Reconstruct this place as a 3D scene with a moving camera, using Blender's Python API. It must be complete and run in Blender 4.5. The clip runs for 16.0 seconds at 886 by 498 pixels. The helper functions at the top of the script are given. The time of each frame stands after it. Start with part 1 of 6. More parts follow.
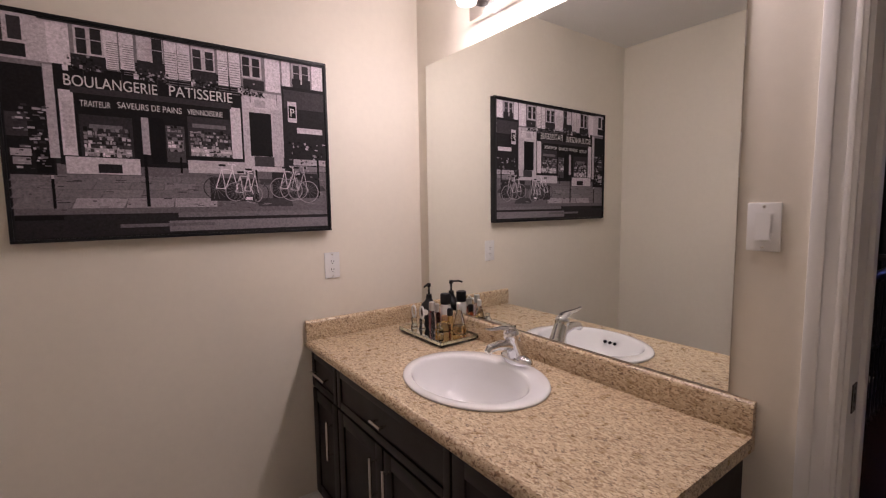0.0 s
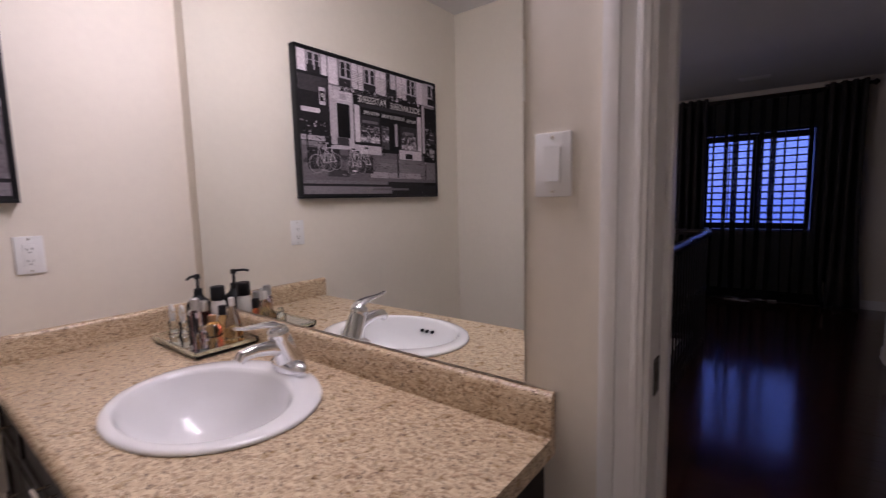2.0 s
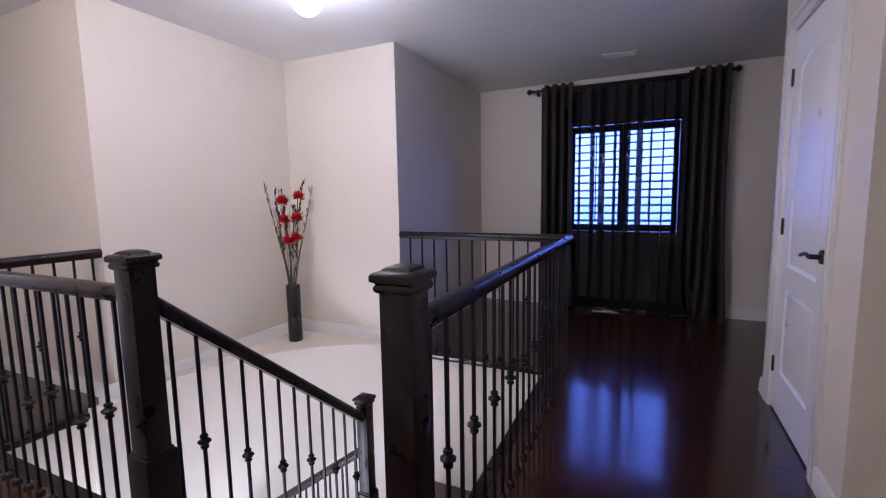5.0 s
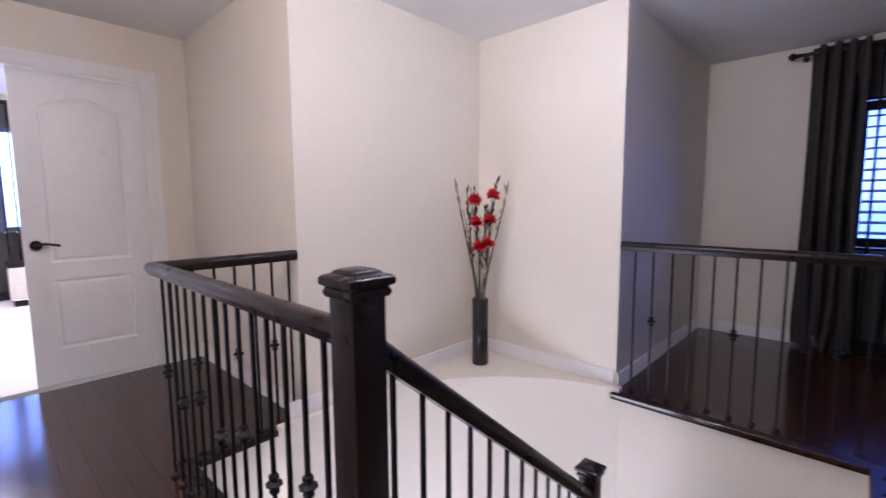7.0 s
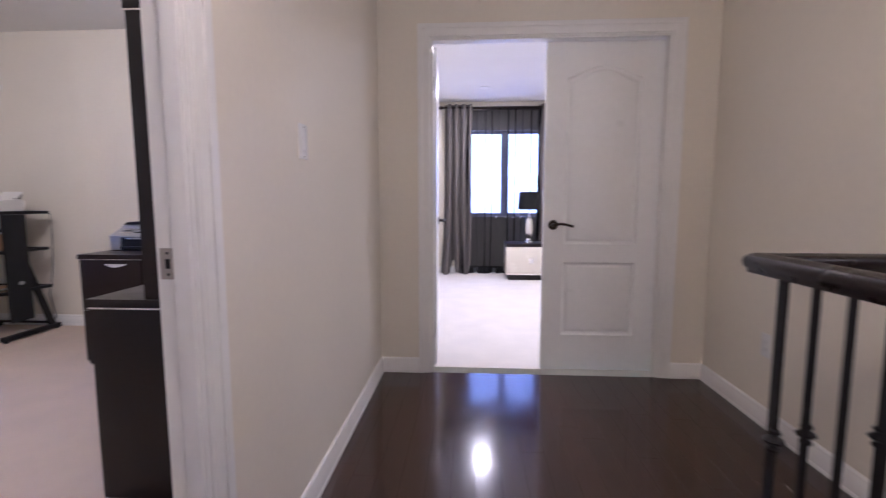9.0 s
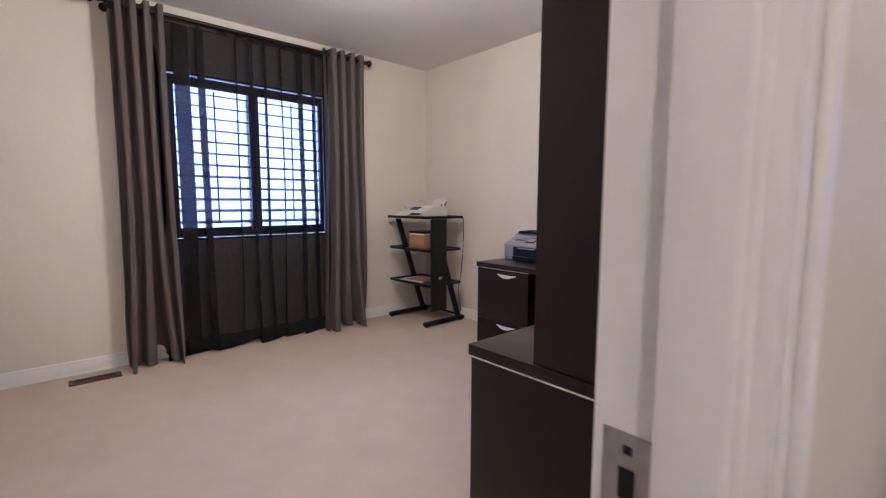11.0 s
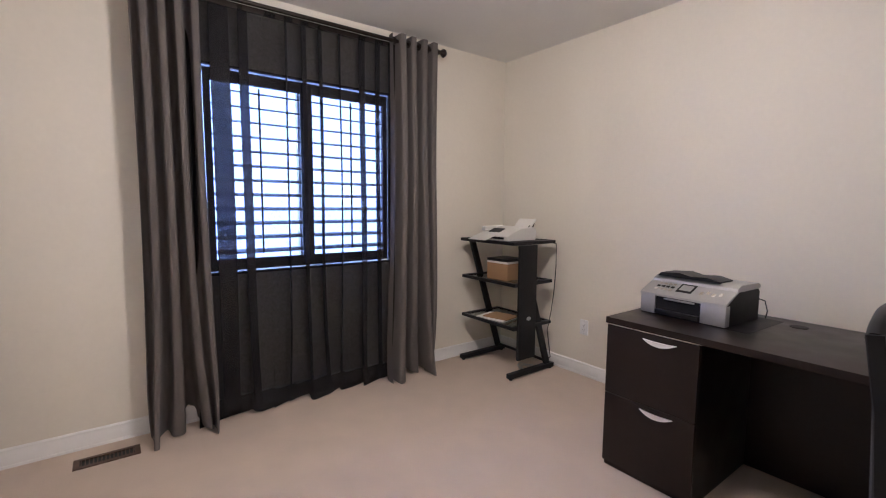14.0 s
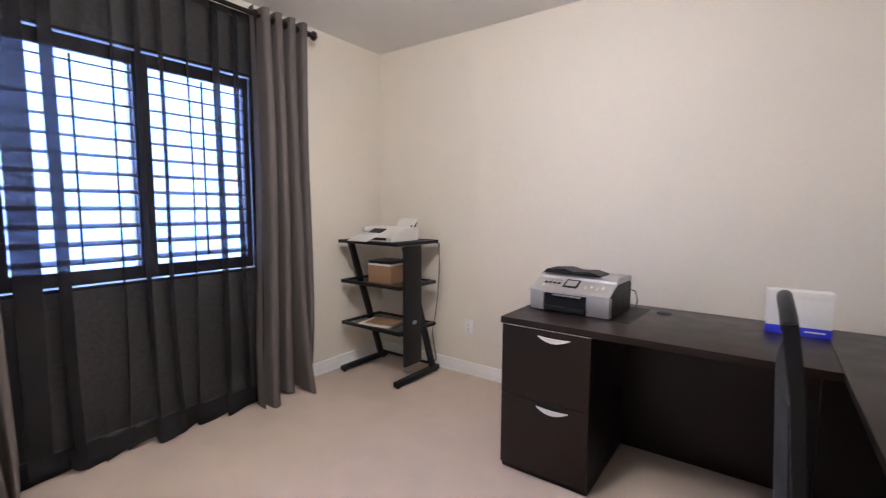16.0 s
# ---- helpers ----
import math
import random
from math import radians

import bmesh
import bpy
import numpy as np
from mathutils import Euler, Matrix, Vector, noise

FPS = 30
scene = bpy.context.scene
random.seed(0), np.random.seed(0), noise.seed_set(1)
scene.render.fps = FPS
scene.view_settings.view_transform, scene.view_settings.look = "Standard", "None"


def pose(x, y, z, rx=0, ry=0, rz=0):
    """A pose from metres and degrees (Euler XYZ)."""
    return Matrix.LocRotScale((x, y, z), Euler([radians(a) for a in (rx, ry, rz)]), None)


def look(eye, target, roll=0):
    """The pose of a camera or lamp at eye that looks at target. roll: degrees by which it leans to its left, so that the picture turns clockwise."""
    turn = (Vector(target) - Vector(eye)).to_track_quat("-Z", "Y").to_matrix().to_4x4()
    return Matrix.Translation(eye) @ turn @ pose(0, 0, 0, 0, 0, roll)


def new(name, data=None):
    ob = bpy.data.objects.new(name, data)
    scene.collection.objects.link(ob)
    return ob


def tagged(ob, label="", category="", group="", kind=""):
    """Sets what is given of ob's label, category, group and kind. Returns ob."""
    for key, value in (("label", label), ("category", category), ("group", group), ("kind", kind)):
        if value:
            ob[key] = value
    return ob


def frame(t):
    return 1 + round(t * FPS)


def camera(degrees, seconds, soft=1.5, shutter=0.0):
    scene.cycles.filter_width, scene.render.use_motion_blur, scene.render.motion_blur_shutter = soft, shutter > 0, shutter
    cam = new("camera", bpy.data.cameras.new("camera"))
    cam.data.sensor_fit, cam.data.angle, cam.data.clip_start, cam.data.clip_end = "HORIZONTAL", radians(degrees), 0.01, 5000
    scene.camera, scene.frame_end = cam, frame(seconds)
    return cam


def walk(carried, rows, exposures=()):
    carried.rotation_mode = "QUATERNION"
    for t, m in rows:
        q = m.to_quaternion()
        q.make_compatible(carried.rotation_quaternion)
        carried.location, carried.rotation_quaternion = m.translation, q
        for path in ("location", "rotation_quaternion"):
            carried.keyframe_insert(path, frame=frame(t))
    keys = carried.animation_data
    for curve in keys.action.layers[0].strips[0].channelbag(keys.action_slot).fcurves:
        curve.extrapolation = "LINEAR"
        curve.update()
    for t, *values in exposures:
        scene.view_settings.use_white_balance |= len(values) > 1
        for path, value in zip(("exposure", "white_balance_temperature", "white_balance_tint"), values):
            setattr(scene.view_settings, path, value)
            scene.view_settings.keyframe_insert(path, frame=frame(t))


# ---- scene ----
cam = camera(89.7, 16.0, soft=1.15, shutter=0.3)
PATH = [
    (0, (0.124, 0.047, 1.374), (1.295, 1.657, 1.184), -0.8),
    (0.5, (0.186, 0.064, 1.339), (1.407, 1.638, 1.153), -0.7),
    (1, (0.274, 0.113, 1.31), (1.59, 1.608, 1.124), -0.7),
    (1.5, (0.385, 0.147, 1.27), (1.823, 1.526, 1.096), -0.7),
    (2, (0.59, 0.112, 1.257), (2.161, 1.331, 1.037), -1.4),
    (2.5, (0.841, 0.025, 1.257), (2.525, 1.081, 1.028), -1.5),
    (3, (1.104, -0.012, 1.231), (2.86, 0.919, 1.001), -1.2),
    (3.5, (1.357, -0.009, 1.22), (3.166, 0.81, 0.985), -1.1),
    (6, (2.186, 0.439, 1.214), (3.944, 1.367, 0.995), -0.6),
    (6.5, (2.254, 0.651, 1.217), (3.886, 1.787, 0.999), -0.5),
    (7, (2.267, 0.897, 1.197), (3.717, 2.259, 0.987), -0.4),
    (7.5, (2.238, 1.157, 1.181), (3.45, 2.733, 0.968), -0.3),
    (8, (2.195, 1.422, 1.143), (3.076, 3.205, 0.927), -0.3),
    (8.5, (2.15, 1.668, 1.118), (2.551, 3.616, 0.904), -0.2),
    (9, (2.034, 1.91, 1.08), (1.914, 3.896, 0.871), -0.0),
    (9.5, (1.889, 2.092, 1.074), (1.283, 3.986, 0.859), 0.1),
    (10, (1.769, 2.284, 1.088), (0.716, 3.97, 0.872), 0.3),
    (12.5, (1.098, 2.64, 1.196), (-0.507, 3.818, 1.003), 0.3),
    (13, (0.92, 2.677, 1.228), (-0.686, 3.852, 1.034), 0.4),
    (13.5, (0.786, 2.701, 1.256), (-0.819, 3.879, 1.06), 0.5),
    (14, (0.697, 2.754, 1.266), (-0.899, 3.944, 1.07), 0.4),
    (14.5, (0.612, 2.808, 1.272), (-0.957, 4.032, 1.075), 0.4),
    (15, (0.559, 2.834, 1.264), (-0.952, 4.13, 1.063), 0.3),
    (15.5, (0.504, 2.839, 1.251), (-0.898, 4.252, 1.056), 0.3),
    (16, (0.481, 2.807, 1.253), (-0.693, 4.416, 1.064), 0.3),
]
walk(cam, [(t, look(eye, target, roll)) for t, eye, target, roll in PATH],
     exposures=[(0, 0.0, 6150, 26), (1.5, 0.0, 5850, 27), (2.1, 0.0, 5600, 27), (2.6, 0.3, 5400, 26), (3.1, 1.05, 5000, 30), (3.5, 1.62, 4850, 31), (4.5, 2.05, 5050, 26), (6.0, 2.3, 5150, 22), (7.0, 2.3, 5150, 22), (8.0, 2.08, 5250, 22), (8.5, 1.95, 5250, 21), (9.0, 1.9, 5300, 20), (10.0, 1.7, 5600, 17), (12.5, 2.28, 5700, 12), (13.0, 2.24, 5700, 12), (14.0, 1.96, 5700, 12), (15.0, 1.93, 5650, 11), (16.0, 2.28, 5550, 10)])

# ---- world and lights ----
world = bpy.data.worlds.new("world")
scene.world = world
world.use_nodes = True
wn = world.node_tree
sky = wn.nodes.new("ShaderNodeTexSky")
sky.sky_type, sky.sun_disc = "NISHITA", False
sky.sun_elevation, sky.sun_rotation = radians(35), radians(200)
wn.links.new(sky.outputs[0], wn.nodes["Background"].inputs[0])
wn.nodes["Background"].inputs[1].default_value = 0.12

SUN_TURN = Euler((radians(55), 0, radians(-20)))
sun = new("sun", bpy.data.lights.new("sun", "SUN"))
sun.data.energy, sun.data.angle, sun.data.color = 1.0, radians(12), (1, 0.95, 0.88)
sun.rotation_euler = SUN_TURN


def lamp_area(name, loc, target, sx, sy, watts, colour):
    ob = new(name, bpy.data.lights.new(name, "AREA"))
    ob.data.shape, ob.data.size, ob.data.size_y = "RECTANGLE", sx, sy
    ob.data.energy, ob.data.color = watts, colour
    ob.matrix_world = look(loc, target)
    return ob


def lamp_point(name, loc, watts, colour, radius):
    ob = new(name, bpy.data.lights.new(name, "POINT"))
    ob.data.energy, ob.data.color, ob.data.shadow_soft_size = watts, colour, radius
    ob.location = loc
    return ob


WARM = (1.0, 0.85, 0.74)
SOFT = (1.0, 0.90, 0.84)
# daylight in the three window openings
lamp_area("office_daylight", (-2.42, 3.82, 1.45), (0, 3.82, 1.45), 1.7, 1.7, 66, (0.28, 0.40, 1.0))
lamp_area("loft_daylight", (7.2, 0.43, 1.4), (5, 0.43, 1.4), 1.7, 1.8, 56, (0.18, 0.26, 1.0))
lamp_area("bedroom_daylight", (2.55, 9.0, 1.4), (2.55, 7, 1.4), 1.9, 2.3, 90, (0.34, 0.42, 1.0))
# ceiling lamps
HALL_LAMP = (3.93, 1.86)
lamp_point("hall_bulb", (*HALL_LAMP, 2.17), 3.2, SOFT, 0.08)
NOOK_LAMP = (2.38, 2.0)
lamp_point("hall_bulb", (*NOOK_LAMP, 2.17), 9.2, (1.0, 0.765, 0.56), 0.14)
# added unseen fill that brightens the stairwell from below, no fixture of its own
lamp_area("stairwell_fill", (2.80, 2.40, -1.6), (4.5, 2.4, -1.3), 1.0, 1.6, 9, SOFT)
lamp_point("office_bulb", (-0.45, 3.7, 2.22), 12.5, WARM, 0.12)
lamp_area("bedroom_spot", (2.22, 7.86, 2.53), (2.22, 7.86, 0), 0.14, 0.14, 6.5, SOFT)
lamp_area("bedroom_spot", (3.6, 6.4, 2.53), (3.6, 6.4, 0), 0.14, 0.14, 9, SOFT)
lamp_area("bedroom_spot", (2.2, 5.9, 2.53), (2.2, 5.9, 0), 0.14, 0.14, 6.5, SOFT)
BULB_Y = (1.42, 1.18, 0.94, 0.70)
for by in BULB_Y:
    lamp_point("vanity_bulb", (1.25, by, 2.15), 4.2, (1.0, 0.88, 0.80), 0.05)
    lamp_area("vanity_bulb", (1.25, by, 2.12), (1.12, by, 1.2), 0.07, 0.07, 1.25, (1.0, 0.88, 0.80))


# ---- materials ----
def material(name, colour, rough=0.5, metal=0.0, vary=0.08, scale=6.0, fine=80.0, bump=0.0, bump_scale=200.0, coat=0.0, tint=None, spec=0.5, piece=0.0):
    """Principled surface with colour varied at two scales, and fine relief."""
    m = bpy.data.materials.new(name)
    m.use_nodes = True
    nt = m.node_tree
    n, l = nt.nodes, nt.links
    p = n["Principled BSDF"]
    p.inputs["Roughness"].default_value, p.inputs["Metallic"].default_value = rough, metal
    p.inputs["Coat Weight"].default_value, p.inputs["Coat Roughness"].default_value = coat, 0.09
    p.inputs["Specular IOR Level"].default_value = spec
    tc = n.new("ShaderNodeTexCoord")
    big, small = n.new("ShaderNodeTexNoise"), n.new("ShaderNodeTexNoise")
    for t, s in ((big, scale), (small, fine)):
        t.inputs["Scale"].default_value, t.inputs["Detail"].default_value = s, 4
        l.new(tc.outputs["Object"], t.inputs["Vector"])
    add = n.new("ShaderNodeMath")
    add.operation = "ADD"
    l.new(big.outputs["Fac"], add.inputs[0])
    l.new(small.outputs["Fac"], add.inputs[1])
    src = add.outputs[0]
    if piece:
        info, mul = n.new("ShaderNodeObjectInfo"), n.new("ShaderNodeMath")
        mul.operation = "MULTIPLY_ADD"
        mul.inputs[1].default_value = piece
        l.new(info.outputs["Random"], mul.inputs[0])
        l.new(src, mul.inputs[2])
        src = mul.outputs[0]
    rng = n.new("ShaderNodeMapRange")
    rng.inputs["From Min"].default_value, rng.inputs["From Max"].default_value = 0.55, 1.45 + piece
    l.new(src, rng.inputs["Value"])
    mix = n.new("ShaderNodeMix")
    mix.data_type = "RGBA"
    c = Vector(colour)
    hi = Vector(tint) if tint else c * (1 + vary)
    mix.inputs[6].default_value = (*(c * (1 - vary)), 1)
    mix.inputs[7].default_value = (*[min(1, v) for v in hi], 1)
    l.new(rng.outputs[0], mix.inputs[0])
    l.new(mix.outputs[2], p.inputs["Base Color"])
    rr = n.new("ShaderNodeMapRange")
    rr.inputs["From Min"].default_value, rr.inputs["From Max"].default_value = 0.3, 0.7
    rr.inputs["To Min"].default_value, rr.inputs["To Max"].default_value = max(0.02, rough * 0.85), min(1, rough * 1.15)
    l.new(big.outputs["Fac"], rr.inputs["Value"])
    l.new(rr.outputs[0], p.inputs["Roughness"])
    if bump:
        bt, bp = n.new("ShaderNodeTexNoise"), n.new("ShaderNodeBump")
        bt.inputs["Scale"].default_value, bt.inputs["Detail"].default_value = bump_scale, 3
        bp.inputs["Strength"].default_value, bp.inputs["Distance"].default_value = bump, 0.004
        l.new(tc.outputs["Object"], bt.inputs["Vector"])
        l.new(bt.outputs["Fac"], bp.inputs["Height"])
        l.new(bp.outputs[0], p.inputs["Normal"])
    return m


def glow(name, colour, strength):
    m = bpy.data.materials.new(name)
    m.use_nodes = True
    p = m.node_tree.nodes["Principled BSDF"]
    p.inputs["Base Color"].default_value = (*colour, 1)
    p.inputs["Emission Color"].default_value = (*colour, 1)
    p.inputs["Emission Strength"].default_value = strength
    return m


def glass(name, colour, rough=0.02):
    m = bpy.data.materials.new(name)
    m.use_nodes = True
    p = m.node_tree.nodes["Principled BSDF"]
    p.inputs["Base Color"].default_value = (*colour, 1)
    p.inputs["Roughness"].default_value = rough
    p.inputs["Transmission Weight"].default_value = 1
    p.inputs["IOR"].default_value = 1.45
    return m


def sheer_cloth(name, colour, clear):
    m = bpy.data.materials.new(name)
    m.use_nodes = True
    n, l = m.node_tree.nodes, m.node_tree.links
    p, out = n["Principled BSDF"], n["Material Output"]
    p.inputs["Base Color"].default_value, p.inputs["Roughness"].default_value = (*colour, 1), 0.9
    tr, mx = n.new("ShaderNodeBsdfTransparent"), n.new("ShaderNodeMixShader")
    tc, wv = n.new("ShaderNodeTexCoord"), n.new("ShaderNodeTexNoise")
    wv.inputs["Scale"].default_value = 60
    l.new(tc.outputs["Object"], wv.inputs["Vector"])
    rng = n.new("ShaderNodeMapRange")
    rng.inputs["To Min"].default_value, rng.inputs["To Max"].default_value = 1 - clear - 0.06, 1 - clear + 0.06
    l.new(wv.outputs["Fac"], rng.inputs["Value"])
    l.new(rng.outputs[0], mx.inputs[0])
    l.new(tr.outputs[0], mx.inputs[1])
    l.new(p.outputs[0], mx.inputs[2])
    l.new(mx.outputs[0], out.inputs["Surface"])
    return m


def granite(name):
    m = material(name, (0.55, 0.42, 0.27), rough=0.30, coat=0.1, vary=0.16, scale=30, fine=160)
    n, l = m.node_tree.nodes, m.node_tree.links
    p = n["Principled BSDF"]
    tc = n.new("ShaderNodeTexCoord")
    base = p.inputs["Base Color"].links[0].from_socket
    for scale, lo, hi, colour in ((110, 0.56, 0.63, (0.68, 0.56, 0.38)), (170, 0.60, 0.66, (0.33, 0.215, 0.12)), (130, 0.665, 0.71, (0.17, 0.105, 0.06)), (240, 0.66, 0.71, (0.22, 0.15, 0.09))):
        t, r, mx = n.new("ShaderNodeTexNoise"), n.new("ShaderNodeMapRange"), n.new("ShaderNodeMix")
        t.inputs["Scale"].default_value, t.inputs["Detail"].default_value, t.inputs["Distortion"].default_value = scale, 2, 0.6
        mp = n.new("ShaderNodeMapping")
        mp.inputs["Location"].default_value = (scale, 0, 0)
        mp.inputs["Scale"].default_value = (1, 0.5, 1)
        l.new(tc.outputs["Object"], mp.inputs["Vector"])
        l.new(mp.outputs[0], t.inputs["Vector"])
        r.inputs["From Min"].default_value, r.inputs["From Max"].default_value = lo - 0.05, hi - 0.05
        l.new(t.outputs["Fac"], r.inputs["Value"])
        mx.data_type = "RGBA"
        mx.inputs[7].default_value = (*colour, 1)
        l.new(r.outputs[0], mx.inputs[0])
        l.new(base, mx.inputs[6])
        base = mx.outputs[2]
    l.new(base, p.inputs["Base Color"])
    return m


PAINT = material("wall_paint", (0.74, 0.69, 0.595), rough=0.6, vary=0.03, scale=2, fine=40, bump=0.06, bump_scale=180)
CEIL = material("ceiling_paint", (0.76, 0.75, 0.73), rough=0.9, vary=0.04, scale=3, fine=90, bump=0.5, bump_scale=220)
TRIM = material("trim_paint", (0.80, 0.79, 0.77), rough=0.35, vary=0.03, scale=3, fine=30, bump=0.05, bump_scale=60)
DOORP = material("door_paint", (0.86, 0.86, 0.86), rough=0.32, vary=0.03, scale=3, fine=30, bump=0.08, bump_scale=120)
WOODF = material("dark_floorboards", (0.030, 0.012, 0.008), rough=0.15, vary=0.3, scale=9, fine=120, bump=0.015, bump_scale=30, tint=(0.055, 0.020, 0.012), piece=0.5, coat=0.26)
SUBF = material("floor_under", (0.02, 0.01, 0.008), rough=0.6)
RAILW = material("espresso_rail", (0.014, 0.008, 0.007), rough=0.30, vary=0.2, scale=12, fine=140, bump=0.04, bump_scale=60, spec=0.32)
IRON = material("black_iron", (0.012, 0.011, 0.012), rough=0.45, metal=0.5, vary=0.2, bump=0.1, bump_scale=300)
CARPET = material("beige_carpet", (0.60, 0.49, 0.40), rough=0.95, vary=0.10, scale=5, fine=260, bump=0.9, bump_scale=420)
CARPETW = material("pale_carpet", (0.72, 0.67, 0.62), rough=0.95, vary=0.10, scale=5, fine=260, bump=0.9, bump_scale=420)
TILE = material("bath_tile", (0.45, 0.40, 0.35), rough=0.35, vary=0.12)
LAMIN = material("espresso_laminate", (0.012, 0.0068, 0.0054), rough=0.34, spec=0.32, vary=0.2, scale=8, fine=150, bump=0.05, bump_scale=150)
VANITY = material("espresso_cabinet", (0.012, 0.008, 0.007), rough=0.4, spec=0.3, vary=0.25, scale=9, fine=120)
GRANITE = granite("speckled_laminate_stone")
PORC = material("white_porcelain", (0.80, 0.80, 0.80), rough=0.08, vary=0.01, coat=0.5)
NICKEL = material("satin_nickel", (0.42, 0.38, 0.34), rough=0.35, metal=1.0, vary=0.08, fine=200)
CHROME = material("chrome", (0.80, 0.80, 0.82), rough=0.06, metal=1.0, vary=0.02)
STEEL = material("brushed_metal", (0.78, 0.76, 0.73), rough=0.26, metal=1.0, vary=0.06, fine=200)
BRONZE = material("oil_rubbed_bronze", (0.03, 0.022, 0.018), rough=0.35, metal=0.7, vary=0.2)
PLATE = material("white_plastic", (0.78, 0.78, 0.77), rough=0.2, vary=0.02)
CURTAIN = material("grey_curtain_cloth", (0.115, 0.100, 0.092), rough=0.85, vary=0.12, scale=4, fine=400, bump=0.4, bump_scale=700)
CURTAINL = material("black_curtain_cloth", (0.036, 0.031, 0.029), rough=0.85, vary=0.15, scale=4, fine=400, bump=0.4, bump_scale=700)
ALU = material("satin_aluminium", (0.88, 0.87, 0.85), rough=0.38, metal=0.35, vary=0.04, fine=200)
SHEER = sheer_cloth("black_sheer", (0.007, 0.006, 0.007), 0.17)
SHEERB = sheer_cloth("thin_black_sheer", (0.007, 0.006, 0.007), 0.22)
SHUTTER = material("espresso_shutter", (0.03, 0.024, 0.022), rough=0.4, vary=0.15)
BLACK = material("black_plastic", (0.009, 0.009, 0.010), rough=0.45, spec=0.25, vary=0.15, bump=0.05, bump_scale=400)
MESHB = material("black_fabric", (0.012, 0.012, 0.014), rough=0.9, vary=0.2, fine=500, bump=0.5, bump_scale=900)
SILVER = material("silver_plastic", (0.50, 0.50, 0.50), rough=0.36, metal=0.85, vary=0.05)
WHITEP = material("offwhite_plastic", (0.68, 0.66, 0.62), rough=0.45, vary=0.04)
CARD = material("brown_cardboard", (0.34, 0.20, 0.10), rough=0.8, vary=0.1)
PAPER = material("paper", (0.75, 0.73, 0.70), rough=0.8, vary=0.03)
BLUE = material("blue_print", (0.03, 0.04, 0.55), rough=0.5, vary=0.05)
RED = material("red_petal", (0.70, 0.015, 0.02), rough=0.6, vary=0.25, scale=20, fine=90)
STEM = material("dry_stem", (0.06, 0.05, 0.035), rough=0.8, vary=0.4, scale=20)
STEML = material("pale_stem", (0.42, 0.36, 0.27), rough=0.8, vary=0.3, scale=20)
VASE = material("black_vase", (0.012, 0.010, 0.010), rough=0.3, vary=0.2, bump=0.1, bump_scale=40)
CREAM = material("cream_lacquer", (0.70, 0.65, 0.55), rough=0.25, vary=0.04)
VENT = material("brown_register", (0.10, 0.055, 0.035), rough=0.45, metal=0.3, vary=0.15)
GLASS = glass("clear_glass", (0.9, 0.95, 0.93))
DIMGLASS = glass("shelf_glass", (0.45, 0.5, 0.48))
MIRROR = material("mirror_silver", (0.86, 0.88, 0.86), rough=0.0, metal=1.0, vary=0.0)
OPAL = glow("opal_shade", (1.0, 0.93, 0.84), 2.6)
DISC = glow("spot_disc", (1.0, 0.95, 0.88), 1.5)


# ---- mesh helpers ----
def box(bm, x0, y0, z0, x1, y1, z1, bevel=0.0):
    m = Matrix.Translation(((x0 + x1) / 2, (y0 + y1) / 2, (z0 + z1) / 2)) @ Matrix.Diagonal((abs(x1 - x0), abs(y1 - y0), abs(z1 - z0), 1))
    vs = bmesh.ops.create_cube(bm, size=1, matrix=m)["verts"]
    if bevel:
        es = list({e for v in vs for e in v.link_edges})
        bmesh.ops.bevel(bm, geom=es, offset=bevel, segments=2, affect="EDGES", profile=0.6)
    return bm


def cyl(bm, a, b, r0, r1=None, seg=16, caps=True):
    a, b = Vector(a), Vector(b)
    d = b - a
    m = Matrix.Translation((a + b) / 2) @ d.to_track_quat("Z", "Y").to_matrix().to_4x4()
    bmesh.ops.create_cone(bm, cap_ends=caps, segments=seg, radius1=r0, radius2=r0 if r1 is None else r1, depth=d.length, matrix=m)
    return bm


def lathe(bm, profile, seg=24, at=(0, 0, 0), sx=1.0, sy=1.0, caps=(True, True)):
    rings = []
    for r, z in profile:
        rings.append([bm.verts.new((at[0] + sx * r * math.cos(2 * math.pi * i / seg), at[1] + sy * r * math.sin(2 * math.pi * i / seg), at[2] + z)) for i in range(seg)])
    for a, b in zip(rings, rings[1:]):
        for i in range(seg):
            bm.faces.new((a[i], a[(i + 1) % seg], b[(i + 1) % seg], b[i]))
    for ring, flip, wanted in ((rings[0], True, caps[0]), (rings[-1], False, caps[1])):
        if wanted:
            bm.faces.new(ring[::-1] if flip else ring)
    return bm


def sweep(bm, pts, profile, closed_profile=True):
    """Carries a profile of (side, up) along a line of points, with mitred corners."""
    pts = [Vector(p) for p in pts]
    rings = []
    for i, p in enumerate(pts):
        d0 = (p - pts[i - 1]).normalized() if i else (pts[1] - p).normalized()
        d1 = (pts[i + 1] - p).normalized() if i < len(pts) - 1 else d0
        t = (d0 + d1).normalized()
        side = t.cross(Vector((0, 0, 1))).normalized()
        up = side.cross(t).normalized()
        k = 1 / max(0.3, t.dot(d1))
        rings.append([bm.verts.new(p + side * u * k + up * v) for u, v in profile])
    n = len(profile)
    for a, b in zip(rings, rings[1:]):
        for i in range(n if closed_profile else n - 1):
            j = (i + 1) % n
            bm.faces.new((a[i], b[i], b[j], a[j]))
    if closed_profile:
        bm.faces.new(rings[0])
        bm.faces.new(rings[-1][::-1])
    return bm


